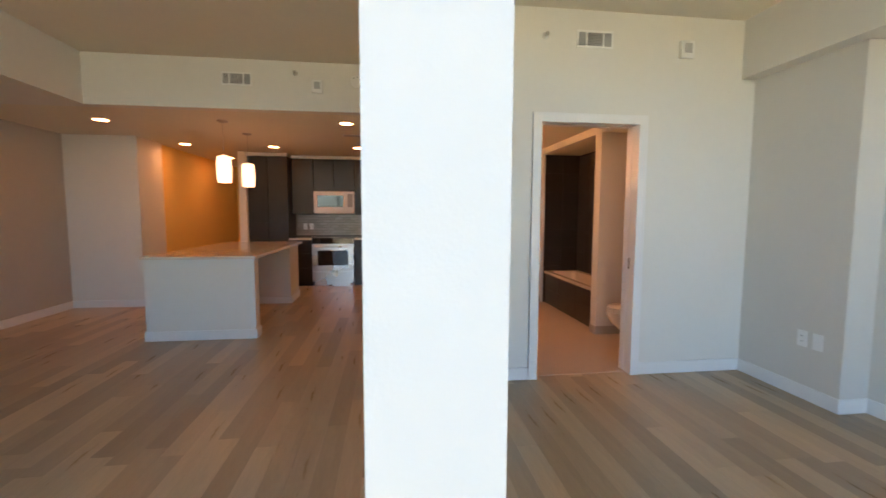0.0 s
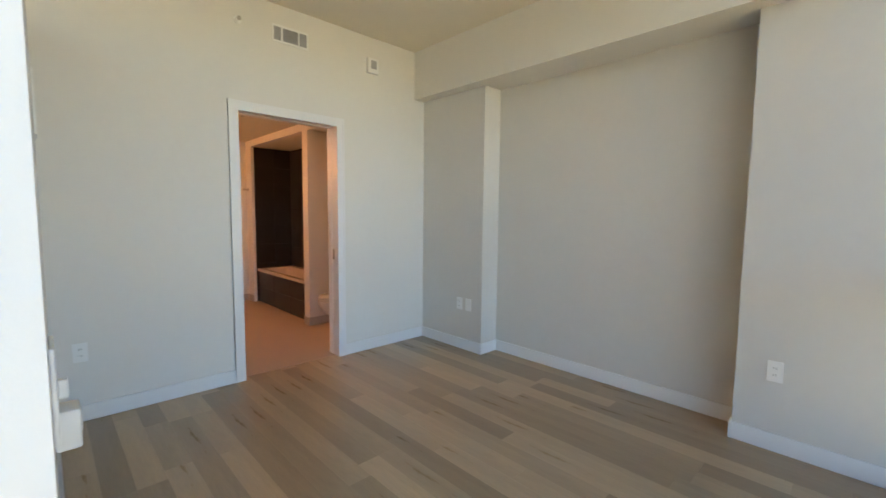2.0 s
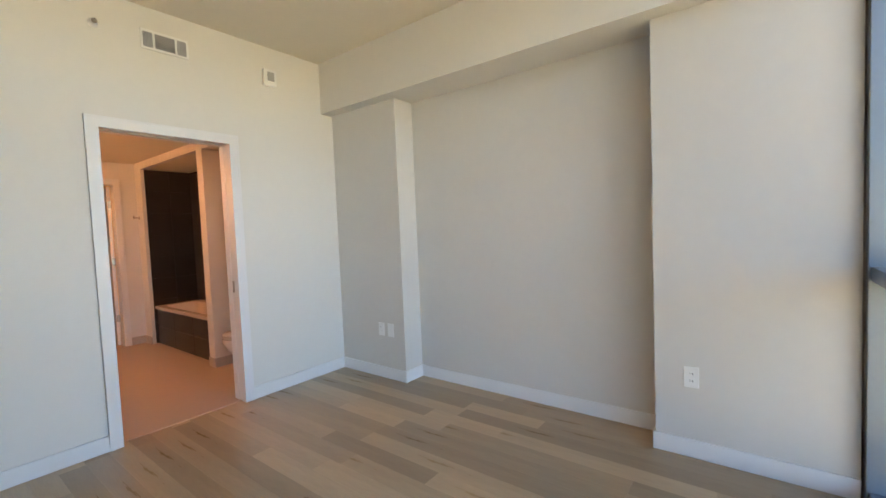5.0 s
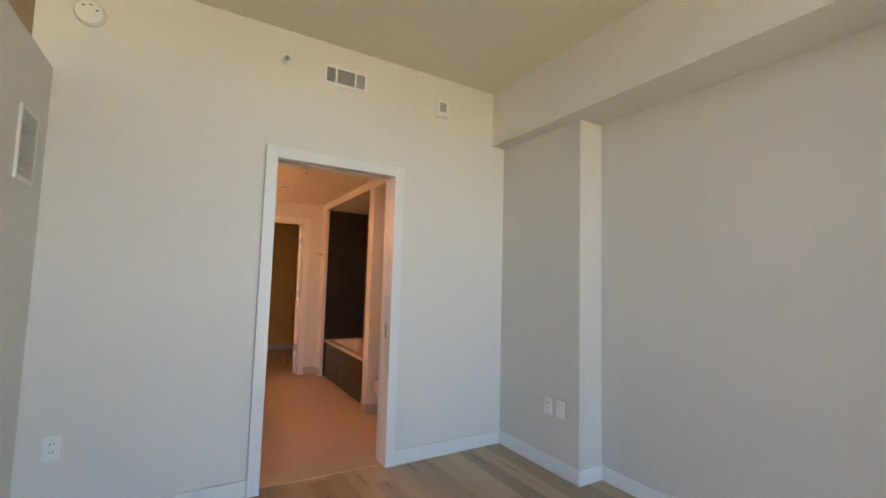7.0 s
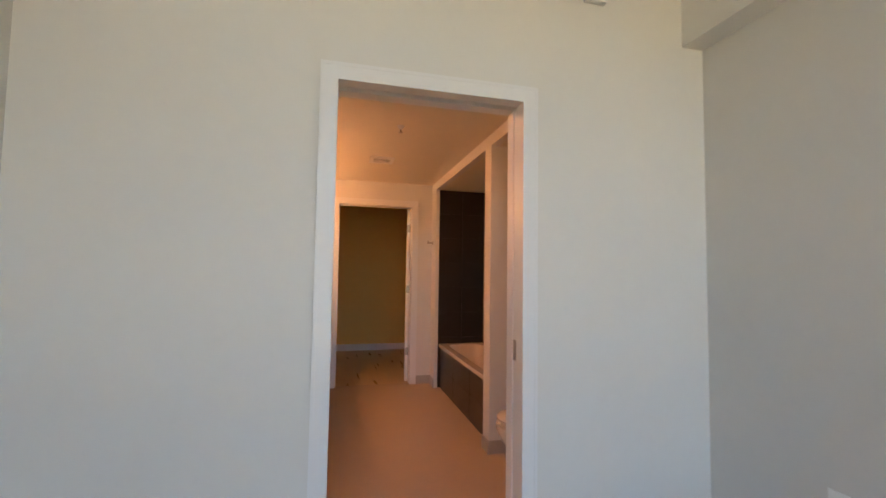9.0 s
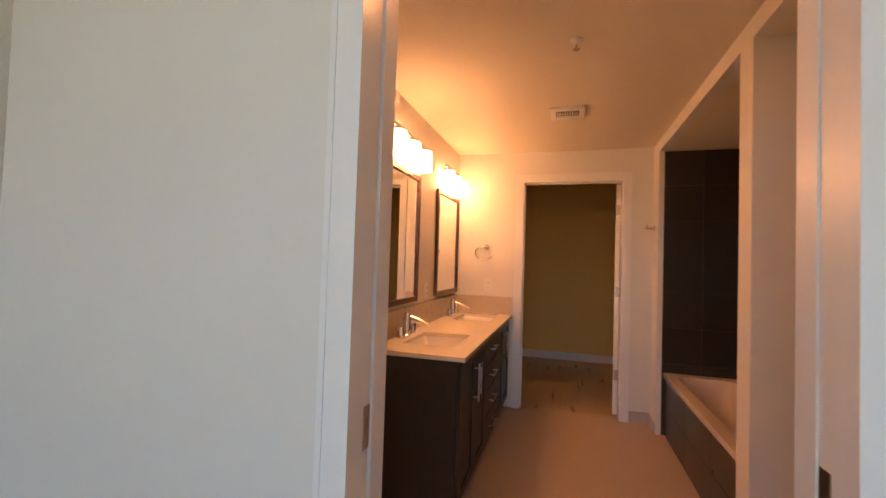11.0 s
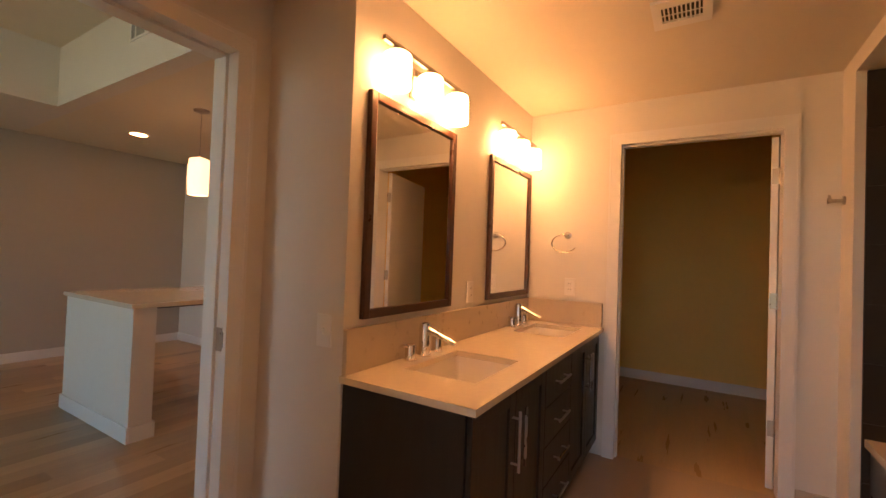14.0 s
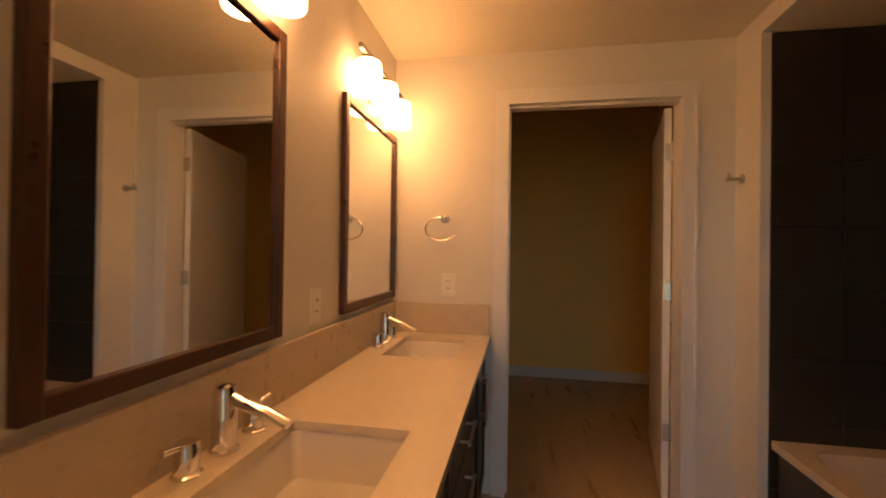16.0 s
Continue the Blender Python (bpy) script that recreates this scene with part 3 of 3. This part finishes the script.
def vanity_top():
    t = thing("quartz_countertop", "cream quartz countertop with two sink cutouts", "countertop", at=(MX, CT, 0.826))
    s = Shape()
    x0, x1, z1 = 0.001, 0.545, 0.024
    ys = [0.0, SINKS[0][0] - CT, SINKS[0][1] - CT, SINKS[1][0] - CT, SINKS[1][1] - CT, CY - CT - 0.001]
    s.box(x0, 0.118, ys[0], ys[-1], 0, z1).box(0.43, x1, ys[0], ys[-1], 0, z1)
    for a, b in ((0, 1), (2, 3), (4, 5)):
        s.box(0.118, 0.43, ys[a], ys[b], 0, z1)
    bmesh.ops.remove_doubles(s.bm, verts=s.bm.verts, dist=0.0001)
    s.done("slab", M_QUARTZ, t)
    tagged(Shape().box(0.001, 0.02, 0.012, ys[-1], z1 + 0.001, 0.188, 0.002).box(0.021, 0.535, ys[-1] - 0.02, ys[-1], z1 + 0.001, 0.188, 0.002).done("splash", M_SPLASH, t), "beige stone splash")


vanity_top()


def basin(y0, y1):
    t = thing("sink_basin", "white undermount rectangular sink", "sink", "vanity sinks", (MX + 0.274, (y0 + y1) / 2, 0.824))
    hx, hy = 0.156, (y1 - y0) / 2
    s = Shape()
    rim = 0.0
    rows = [(hx + 0.02, hy + 0.02, rim), (hx + 0.004, hy + 0.004, rim), (hx - 0.004, hy - 0.004, -0.02), (hx - 0.022, hy - 0.03, -0.105), (hx - 0.05, hy - 0.07, -0.128), (0.025, 0.025, -0.135)]
    rings = []
    for ax, ay, z in rows:
        ring = []
        r = min(ax, ay) * (0.98 if ax < 0.03 else 0.16)
        for cx, cy, a0 in ((ax - r, ay - r, 0), (-ax + r, ay - r, 90), (-ax + r, -ay + r, 180), (ax - r, -ay + r, 270)):
            for k in range(5):
                a = radians(a0 + 22.5 * k)
                ring.append(s.bm.verts.new((cx + r * math.cos(a), cy + r * math.sin(a), z)))
        rings.append(ring)
    for a, b in zip(rings, rings[1:]):
        for i in range(len(a)):
            s.bm.faces.new((a[i], a[(i + 1) % len(a)], b[(i + 1) % len(a)], b[i]))
    s.bm.faces.new(rings[-1])
    bowl = s.done("bowl", M_CERAM, t, True)
    so = bowl.modifiers.new("thick", "SOLIDIFY")
    so.thickness, so.offset = 0.008, -1
    tagged(Shape().lathe([(0.022, -0.134), (0.022, -0.129), (0.014, -0.128), (0.0001, -0.130)], (0, 0, 0), 20).done("drain", M_CHROME, t, True), "chrome drain")


for y0, y1 in SINKS:
    basin(y0, y1)


def faucet(y):
    t = thing("faucet", "polished chrome widespread faucet with two levers", "faucet", "vanity faucets", (MX + 0.058, y, 0.8505))
    Shape().lathe([(0.031, 0), (0.031, 0.006), (0.0265, 0.010), (0.0255, 0.132), (0.0215, 0.142), (0.012, 0.146), (0.0001, 0.147)], (0, 0, 0), 28).done("post", M_CHROME, t, True)
    s = Shape()
    n = 8
    rings = []
    for i in range(n):
        f = i / (n - 1)
        c = Vector((0.012 + 0.142 * f, 0, 0.116 - 0.034 * f - 0.012 * f * f))
        w, h = 0.0155 + 0.003 * f, 0.016 - 0.008 * f
        rings.append([s.bm.verts.new(c + Vector((0.3 * h * math.sin(a), w * math.cos(a), h * math.sin(a)))) for a in [2 * math.pi * k / 14 for k in range(14)]])
    for a, b in zip(rings, rings[1:]):
        for i in range(14):
            s.bm.faces.new((a[i], a[(i + 1) % 14], b[(i + 1) % 14], b[i]))
    s.bm.faces.new(rings[0])
    s.bm.faces.new(rings[-1])
    s.done("spout", M_CHROME, t, True)
    for sy in (-1, 1):
        s = Shape().lathe([(0.028, 0), (0.028, 0.005), (0.0235, 0.008), (0.0235, 0.060), (0.019, 0.067), (0.0001, 0.068)], (0, sy * 0.105, 0), 24)
        s.tube([(0, sy * 0.105, 0.056), (0.0, sy * 0.135, 0.063), (0.0, sy * 0.165, 0.068)], 0.007)
        s.done("handle", M_CHROME, t, True)


faucet(1.72)
faucet(2.845)


def mirror(y0, y1, z0=1.042, z1=1.912):
    t = thing("wall_mirror", "rectangular mirror in dark brown wood frame", "mirror", "vanity mirrors", (MX, (y0 + y1) / 2, z0))
    h, w, f = z1 - z0, (y1 - y0) / 2, 0.036
    Shape().box(0.0005, 0.024, -w, -w + f, 0, h, 0.004).box(0.0005, 0.024, w - f, w, 0, h, 0.004).box(0.0005, 0.024, -w + f, w - f, 0, f, 0.004).box(0.0005, 0.024, -w + f, w - f, h - f, h, 0.004).done("frame", M_FRAME, t)
    tagged(Shape().box(0.002, 0.012, -w + f - 0.002, w - f + 0.002, f - 0.002, h - f + 0.002).done("glass", M_MIRROR, t), "silvered mirror glass")


mirror(1.354, 2.005)
mirror(2.432, 3.12)


def vanity_light(yc):
    t = thing("vanity_light", "nickel bar with three lit frosted glass shades", "wall light", "vanity lights", (MX, yc, 2.04))
    Shape().box(0.0005, 0.022, -0.06, 0.06, -0.075, 0.055, 0.004).done("backplate", M_NICKEL, t)
    Shape().box(0.062, 0.079, -0.32, 0.32, 0.045, 0.066, 0.002).tube([(0.02, 0, 0.0), (0.06, 0, 0.01), (0.070, 0, 0.05)], 0.008).done("bar", M_NICKEL, t, True)
    for y in (-0.235, 0, 0.235):
        Shape().rod((0.070, y, 0.03), (0.070, y, 0.046), 0.011).lathe([(0.03, 0.0285), (0.03, 0.038), (0.0001, 0.039)], (0.070, y, 0), 20).done("socket", M_NICKEL, t, True)
        Shape().lathe([(0.0001, 0.028), (0.044, 0.028), (0.053, 0.022), (0.057, 0.008), (0.058, -0.100), (0.055, -0.108), (0.052, -0.100), (0.050, 0.008), (0.0001, 0.016)], (0.070, y, 0), 28).done("shade", M_SHADE, t, True)


vanity_light(1.672)
vanity_light(2.765)


def towel_ring():
    t = thing("towel_ring", "open nickel towel ring on white wall", "towel ring", at=(1.09, CY, 1.472))
    Shape().lathe([(0.026, 0), (0.026, -0.007), (0.013, -0.010), (0.012, -0.055), (0.0001, -0.056)], (0, 0, 0), 24, "y").done("mount", M_NICKEL, t, True)
    pts = [(-0.015 + 0.085 * math.cos(a), -0.045, -0.058 + 0.062 * math.sin(a)) for a in [radians(70 + 262 * i / 30) for i in range(31)]]
    Shape().tube(pts, 0.0055).done("ring", M_CHROME, t, True)


towel_ring()


def robe_hook():
    t = thing("robe_hook", "nickel robe hook on white wall", "hook", at=(BX, 3.09, 1.655))
    Shape().lathe([(0.022, 0), (0.022, -0.007), (0.009, -0.010), (0.009, -0.06), (0.014, -0.062), (0.014, -0.068), (0.0001, -0.069)], (0, 0, 0), 20, "x").done("hook", M_NICKEL, t, True)
    Shape().rod((-0.055, 0, 0.002), (-0.062, 0, 0.03), 0.006, seg=12).done("tip", M_NICKEL, t, True)


robe_hook()


def tub():
    t = thing("bathtub", "cream drop-in bathtub with dark tiled apron", "bathtub", at=(2.57, AY0 + 0.003, 0))
    W, L, H = 0.537, 1.638, 0.497
    s = Shape()
    rows = [(0, 0, 0.462), (0, 0, H), (0.075, 0.09, H), (0.085, 0.10, H - 0.015), (0.12, 0.16, 0.18), (0.17, 0.26, 0.12)]
    rings = []
    for ix, iy, z in rows:
        r = 0.002 if ix < 0.01 else 0.09
        ring = []
        for cx, cy, a0 in ((W - ix - r, L - iy - r, 0), (ix + r, L - iy - r, 90), (ix + r, iy + r, 180), (W - ix - r, iy + r, 270)):
            for k in range(5):
                a = radians(a0 + 22.5 * k)
                ring.append(s.bm.verts.new((cx + r * math.cos(a), cy + r * math.sin(a), z)))
        rings.append(ring)
    for a, b in zip(rings, rings[1:]):
        for i in range(20):
            s.bm.faces.new((a[i], a[(i + 1) % 20], b[(i + 1) % 20], b[i]))
    s.bm.faces.new(rings[-1])
    s.done("shell", mat("cream acrylic", (0.66, 0.57, 0.47), 0.2, var=0.01, coat=0.3), t, True)
    ap = Shape().box(0.026, 0.05, 0.002, L - 0.002, 0.006, 0.46).done("apron", M_GROUT, t)
    n = 0
    me = None
    for z in range(2):
        for k in range(3):
            w, h = 0.535, 0.224
            if me is None:
                o = Shape().box(-0.008, 0, -w / 2, w / 2, -h / 2, h / 2, 0.0015).done("tile", M_DTILE, ap)
                me = o.data
            else:
                o = new("tile", me)
                o.parent = ap
            o.location = (0.0255, 0.277 + k * 0.5385, 0.12 + z * 0.2265)


tub()


def toilet():
    t = thing("toilet", "white ceramic toilet with closed lid", "toilet", at=(2.38, 0.66, 0.0045))
    s = Shape()
    rings = []
    for z, cx, rx, ry in ((0, 0.40, 0.22, 0.11), (0.06, 0.40, 0.21, 0.10), (0.18, 0.37, 0.22, 0.11), (0.28, 0.30, 0.26, 0.155), (0.35, 0.255, 0.25, 0.18), (0.385, 0.255, 0.255, 0.185), (0.39, 0.255, 0.24, 0.17)):
        rings.append([s.bm.verts.new((cx + rx * math.cos(a) * (1 if math.cos(a) < 0 else 0.95), ry * math.sin(a), z)) for a in [2 * math.pi * k / 28 for k in range(28)]])
    for a, b in zip(rings, rings[1:]):
        for i in range(28):
            s.bm.faces.new((a[i], a[(i + 1) % 28], b[(i + 1) % 28], b[i]))
    s.bm.faces.new(rings[0])
    s.bm.faces.new(rings[-1])
    s.done("bowl", M_CERAM, t, True)
    for nm, z0, z1 in (("seat", 0.393, 0.410), ("lid", 0.415, 0.435)):
        Shape().lathe([(0.92, z0), (1.0, z0 + 0.004), (1.0, z1 - 0.006), (0.95, z1), (0.0001, z1)], (0.26, 0, 0), 32, "z", 0.255, 0.185).done(nm, M_CERAM, t, True)
    Shape().box(0.52, 0.74, -0.21, 0.21, 0.36, 0.74, 0.02).done("tank", M_CERAM, t, True)
    Shape().box(0.51, 0.75, -0.22, 0.22, 0.741, 0.775, 0.008).done("tank_lid", M_CERAM, t, True)
    Shape().box(0.45, 0.62, -0.12, 0.12, 0.15, 0.36, 0.02).done("trapway", M_CERAM, t, True)


toilet()


# ---------------------------------------------------------------- kitchen things
def island():
    t = thing("kitchen_island", "white panelled kitchen island with quartz top", "island", at=(-1.80, 2.56, 0))
    tagged(Shape().box(-0.595, 0.565, -1.11, 1.34, 0.876, 0.908, 0.003).done("countertop", M_QUARTZ, t), "cream quartz top")
    Shape().box(-0.575, 0.54, -1.09, -0.95, 0.001, 0.876).done("end_panel", M_WALL, t)
    Shape().box(-0.575, 0.50, 0.75, 1.31, 0.001, 0.876).done("end_panel", M_WALL, t)
    Shape().box(-0.30, 0.48, -0.94, 0.74, 0.858, 0.8755).done("support", M_DARK, t)
    for x0, x1, y0, y1 in ((-0.575, 0.54, -1.09, -0.95), (-0.575, 0.50, 0.75, 1.31)):
        s = Shape()
        s.box(x0 - T, x1 + T, y0 - T, y0 - 0.0005, 0.001, 0.105, 0.003).box(x0 - T, x1 + T, y1 + 0.0005, y1 + T, 0.001, 0.105, 0.003)
        s.box(x0 - T, x0 - 0.0005, y0, y1, 0.001, 0.105, 0.003).box(x1 + 0.0005, x1 + T, y0, y1, 0.001, 0.105, 0.003)
        s.done("base_trim", M_TRIM, t)


island()


def cabinet(name, label, x0, x1, y0, y1, z0, z1, cols, rowsz, toe=False):
    t = thing(name, label, "cabinet", at=(x0, y0, 0))
    w, d = x1 - x0, y1 - y0
    s = Shape().box(0, w, 0.02, d, z0 + (0.1 if toe else 0), z1)
    if toe:
        s.box(0, w, 0.08, d, 0.001, 0.1)
    s.done("body", M_DWOOD, t)
    zz = [z0 + (0.1 if toe else 0)] + rowsz + [z1]
    for a, b in zip(zz, zz[1:]):
        for c in range(cols):
            xa, xb = w * c / cols + 0.003, w * (c + 1) / cols - 0.003
            Shape().box(xa, xb, 0, 0.0195, a + 0.003, b - 0.003, 0.002).done("door", M_DWOOD, t)


cabinet("tall_cabinet", "tall espresso wood pantry cabinet", -2.495 + KX, -1.80 + KX, 4.76, 5.398, 0, 2.40, 2, [1.2], True)
cabinet("base_cabinet", "espresso wood base cabinet with drawers", -1.795 + KX, -1.395 + KX, 4.78, 5.398, 0, 0.875, 1, [0.35, 0.62], True)
cabinet("base_cabinet", "espresso wood base cabinet", -0.625 + KX, 0.24, 4.78, 5.398, 0, 0.875, 2, [], True)
cabinet("wall_cabinet", "espresso wood wall cabinet", -1.795 + KX, -1.395 + KX, 5.06, 5.398, 1.36, 2.40, 1, [])
cabinet("wall_cabinet", "espresso wood cabinet above the microwave", -1.39 + KX, -0.63 + KX, 5.06, 5.398, 1.80, 2.40, 2, [])
cabinet("wall_cabinet", "espresso wood wall cabinet", -0.625 + KX, 0.24, 5.06, 5.398, 1.36, 2.40, 2, [])
setting(Shape().box(-2.495 + KX, -1.80 + KX, 4.75, 4.80, 2.402, LOW - 0.002).box(-1.795 + KX, 0.24, 5.05, 5.10, 2.402, LOW - 0.002).done("trim_crown", M_TRIM), "pale crown strip above cabinets", "trim")
for x0, x1 in ((-1.797 + KX, -1.395 + KX), (-0.625 + KX, 0.245)):
    t = thing("kitchen_counter", "cream quartz kitchen counter", "countertop", "kitchen counters", (x0, 4.75, 0.877))
    Shape().box(0, x1 - x0, 0, 0.64, 0, 0.034, 0.003).done("slab", M_QUARTZ, t)


def kitchen_range():
    t = thing("kitchen_range", "stainless steel range with black glass cooktop", "stove", at=(-1.388 + KX, 4.73, 0))
    w = 0.756
    Shape().box(0, w, 0.04, 0.64, 0.1, 0.895).box(0.03, w - 0.03, 0.06, 0.6, 0.001, 0.1).done("body", M_STEEL, t)
    Shape().box(0, w, 0, 0.039, 0.30, 0.80, 0.004).done("oven_door", M_STEEL, t)
    tagged(Shape().box(0.10, w - 0.10, -0.003, -0.0005, 0.40, 0.68, 0.001).done("oven_window", M_BLACK, t), "black oven window")
    Shape().box(0, w, 0, 0.039, 0.10, 0.29, 0.004).done("drawer", M_STEEL, t)
    tagged(Shape().box(0, w, 0.005, 0.039, 0.805, 0.895, 0.003).done("control_panel", M_BLACK, t), "black control panel")
    tagged(Shape().box(0, w, 0.005, 0.64, 0.897, 0.918, 0.004).done("cooktop", M_BLACK, t), "black glass cooktop")
    Shape().rod((0.06, -0.045, 0.755), (w - 0.06, -0.045, 0.755), 0.011).rod((0.09, -0.045, 0.755), (0.09, 0, 0.755), 0.008).rod((w - 0.09, -0.045, 0.755), (w - 0.09, 0, 0.755), 0.008).done("handle", M_STEEL, t, True)
    Shape().box(0.06, w - 0.06, -0.016, -0.001, 0.252, 0.272, 0.003).done("drawer_pull", M_STEEL, t)


kitchen_range()


def microwave():
    t = thing("microwave", "white over-range microwave with dark window", "microwave", at=(-1.388 + KX, 5.0, 1.37))
    w = 0.756
    Shape().box(0, w, 0.02, 0.395, 0, 0.42, 0.004).done("body", M_PLATE, t)
    Shape().box(0, w - 0.15, 0, 0.0195, 0.01, 0.41, 0.005).done("door", M_PLATE, t)
    tagged(Shape().box(0.07, w - 0.20, -0.003, -0.0005, 0.12, 0.34, 0.001).done("window", M_BLACK, t), "dark glass window")
    Shape().box(w - 0.145, w, 0, 0.0195, 0.01, 0.41, 0.004).done("control_panel", M_PLATE, t)
    tagged(Shape().box(w - 0.12, w - 0.025, -0.003, -0.0005, 0.12, 0.37, 0.001).done("display", M_VENT, t), "grey keypad")
    tagged(Shape().box(w - 0.185, w - 0.165, -0.035, -0.001, 0.06, 0.37, 0.004).done("handle", M_PLATE, t), "white handle")


microwave()

# ---------------------------------------------------------------- pieces: wall tiles and floor planks
splash = setting(Shape().box(-1.795 + KX, 0.24, 5.389, 5.399, 0.912, 1.358).done("wall_splash", M_GROUT), "grey tiled kitchen splash", "tile wall")
s = Shape().box(-0.0735, 0.0735, -0.004, 0, -0.0245, 0.0245, 0.0008)
tile_mesh = None
for r in range(8):
    for c in range(12):
        x = -1.795 + KX + 0.075 + c * 0.15 + (0.075 if r % 2 else 0)
        if x > 0.16:
            continue
        if tile_mesh is None:
            o = s.done("tile", M_BSPLASH, splash)
            tile_mesh = o.data
        else:
            o = new("tile", tile_mesh)
            o.parent = splash
        o.location = (x, 5.3885, 0.955 + r * 0.052)
    if r % 2:
        o = new("tile", tile_mesh)
        o.parent = splash
        o.location, o.scale = (-1.758 + KX, 5.3885, 0.955 + r * 0.052), (0.48, 1, 1)

surround = setting(Shape().box(2.562, 3.118, AY1 + 0.0005, AY1 + 0.017, 0.005, AZ - 0.005).done("wall_tub_tile", M_GROUT), "dark tiled tub end wall", "tile wall")
surround2 = setting(Shape().box(3.108, 3.119, AY0 + 0.002, AY1, 0.50, AZ - 0.005).done("wall_tub_side", M_GROUT), "dark tiled tub long wall", "tile wall")
me1 = me2 = None
for r in range(8):
    for c in range(2):
        if me1 is None:
            o = Shape().box(-0.137, 0.137, -0.008, 0, -0.1395, 0.1395, 0.0012).done("tile", M_DTILE, surround)
            me1 = o.data
        else:
            o = new("tile", me1)
            o.parent = surround
        o.location = (2.562 + 0.1385 + c * 0.277, AY1, 0.148 + r * 0.2825)
for r in range(6):
    for c in range(5):
        if me2 is None:
            o = Shape().box(-0.008, 0, -0.162, 0.162, -0.1435, 0.1435, 0.0012).done("tile", M_DTILE, surround2)
            me2 = o.data
        else:
            o = new("tile", me2)
            o.parent = surround2
        o.location = (3.1075, AY0 + 0.17 + c * 0.328, 0.65 + r * 0.29)

rng = random.Random(7)
PW = 0.127
plank_meshes = {}
far = Shape()
near_count = 0
spots = []
for i in range(int((3.56 + 4.4) / PW) + 1):
    x = -4.4 + i * PW
    y = -3.95 - rng.choice((0.0, 0.03, 0.06, 0.09))
    end = 7.5 if x < 0.2 else (0.08 if x < 0.78 or x > 2.85 else 5.38)
    while y < end:
        ln = rng.choice((0.3, 0.45, 0.6, 0.75, 0.9) if y < -3.9 else (0.6, 0.9, 1.2, 1.5, 1.8))
        y1 = y + ln
        if not (x > 0.3 and y > 0.1 and y1 < CY):
            spots.append((x, y, ln))
        y = y1
spots.sort(key=lambda q: 0 if (0.1 < q[0] < 3.5 and q[1] < 0.05) else 1 + abs(q[0] + 1.2) + abs(q[1]))
for x, y, ln in spots:
    if near_count < 300:
        near_count += 1
        if ln not in plank_meshes:
            o = Shape().box(0.0001, PW - 0.0001, 0.0003, ln - 0.0003, -0.011, 0, 0.0006).done("plank", M_WOOD, base_floor)
            plank_meshes[ln] = o.data
        else:
            o = new("plank", plank_meshes[ln])
            o.parent = base_floor
        o.location = (x, y, 0)
    else:
        far.box(x + 0.0001, x + PW - 0.0001, y + 0.0003, y + ln - 0.0003, -0.011, 0)
far_planks = far.done("planks", M_WOOD, base_floor)
tagged(far_planks, "grey-brown wood planks", kind="stuff")
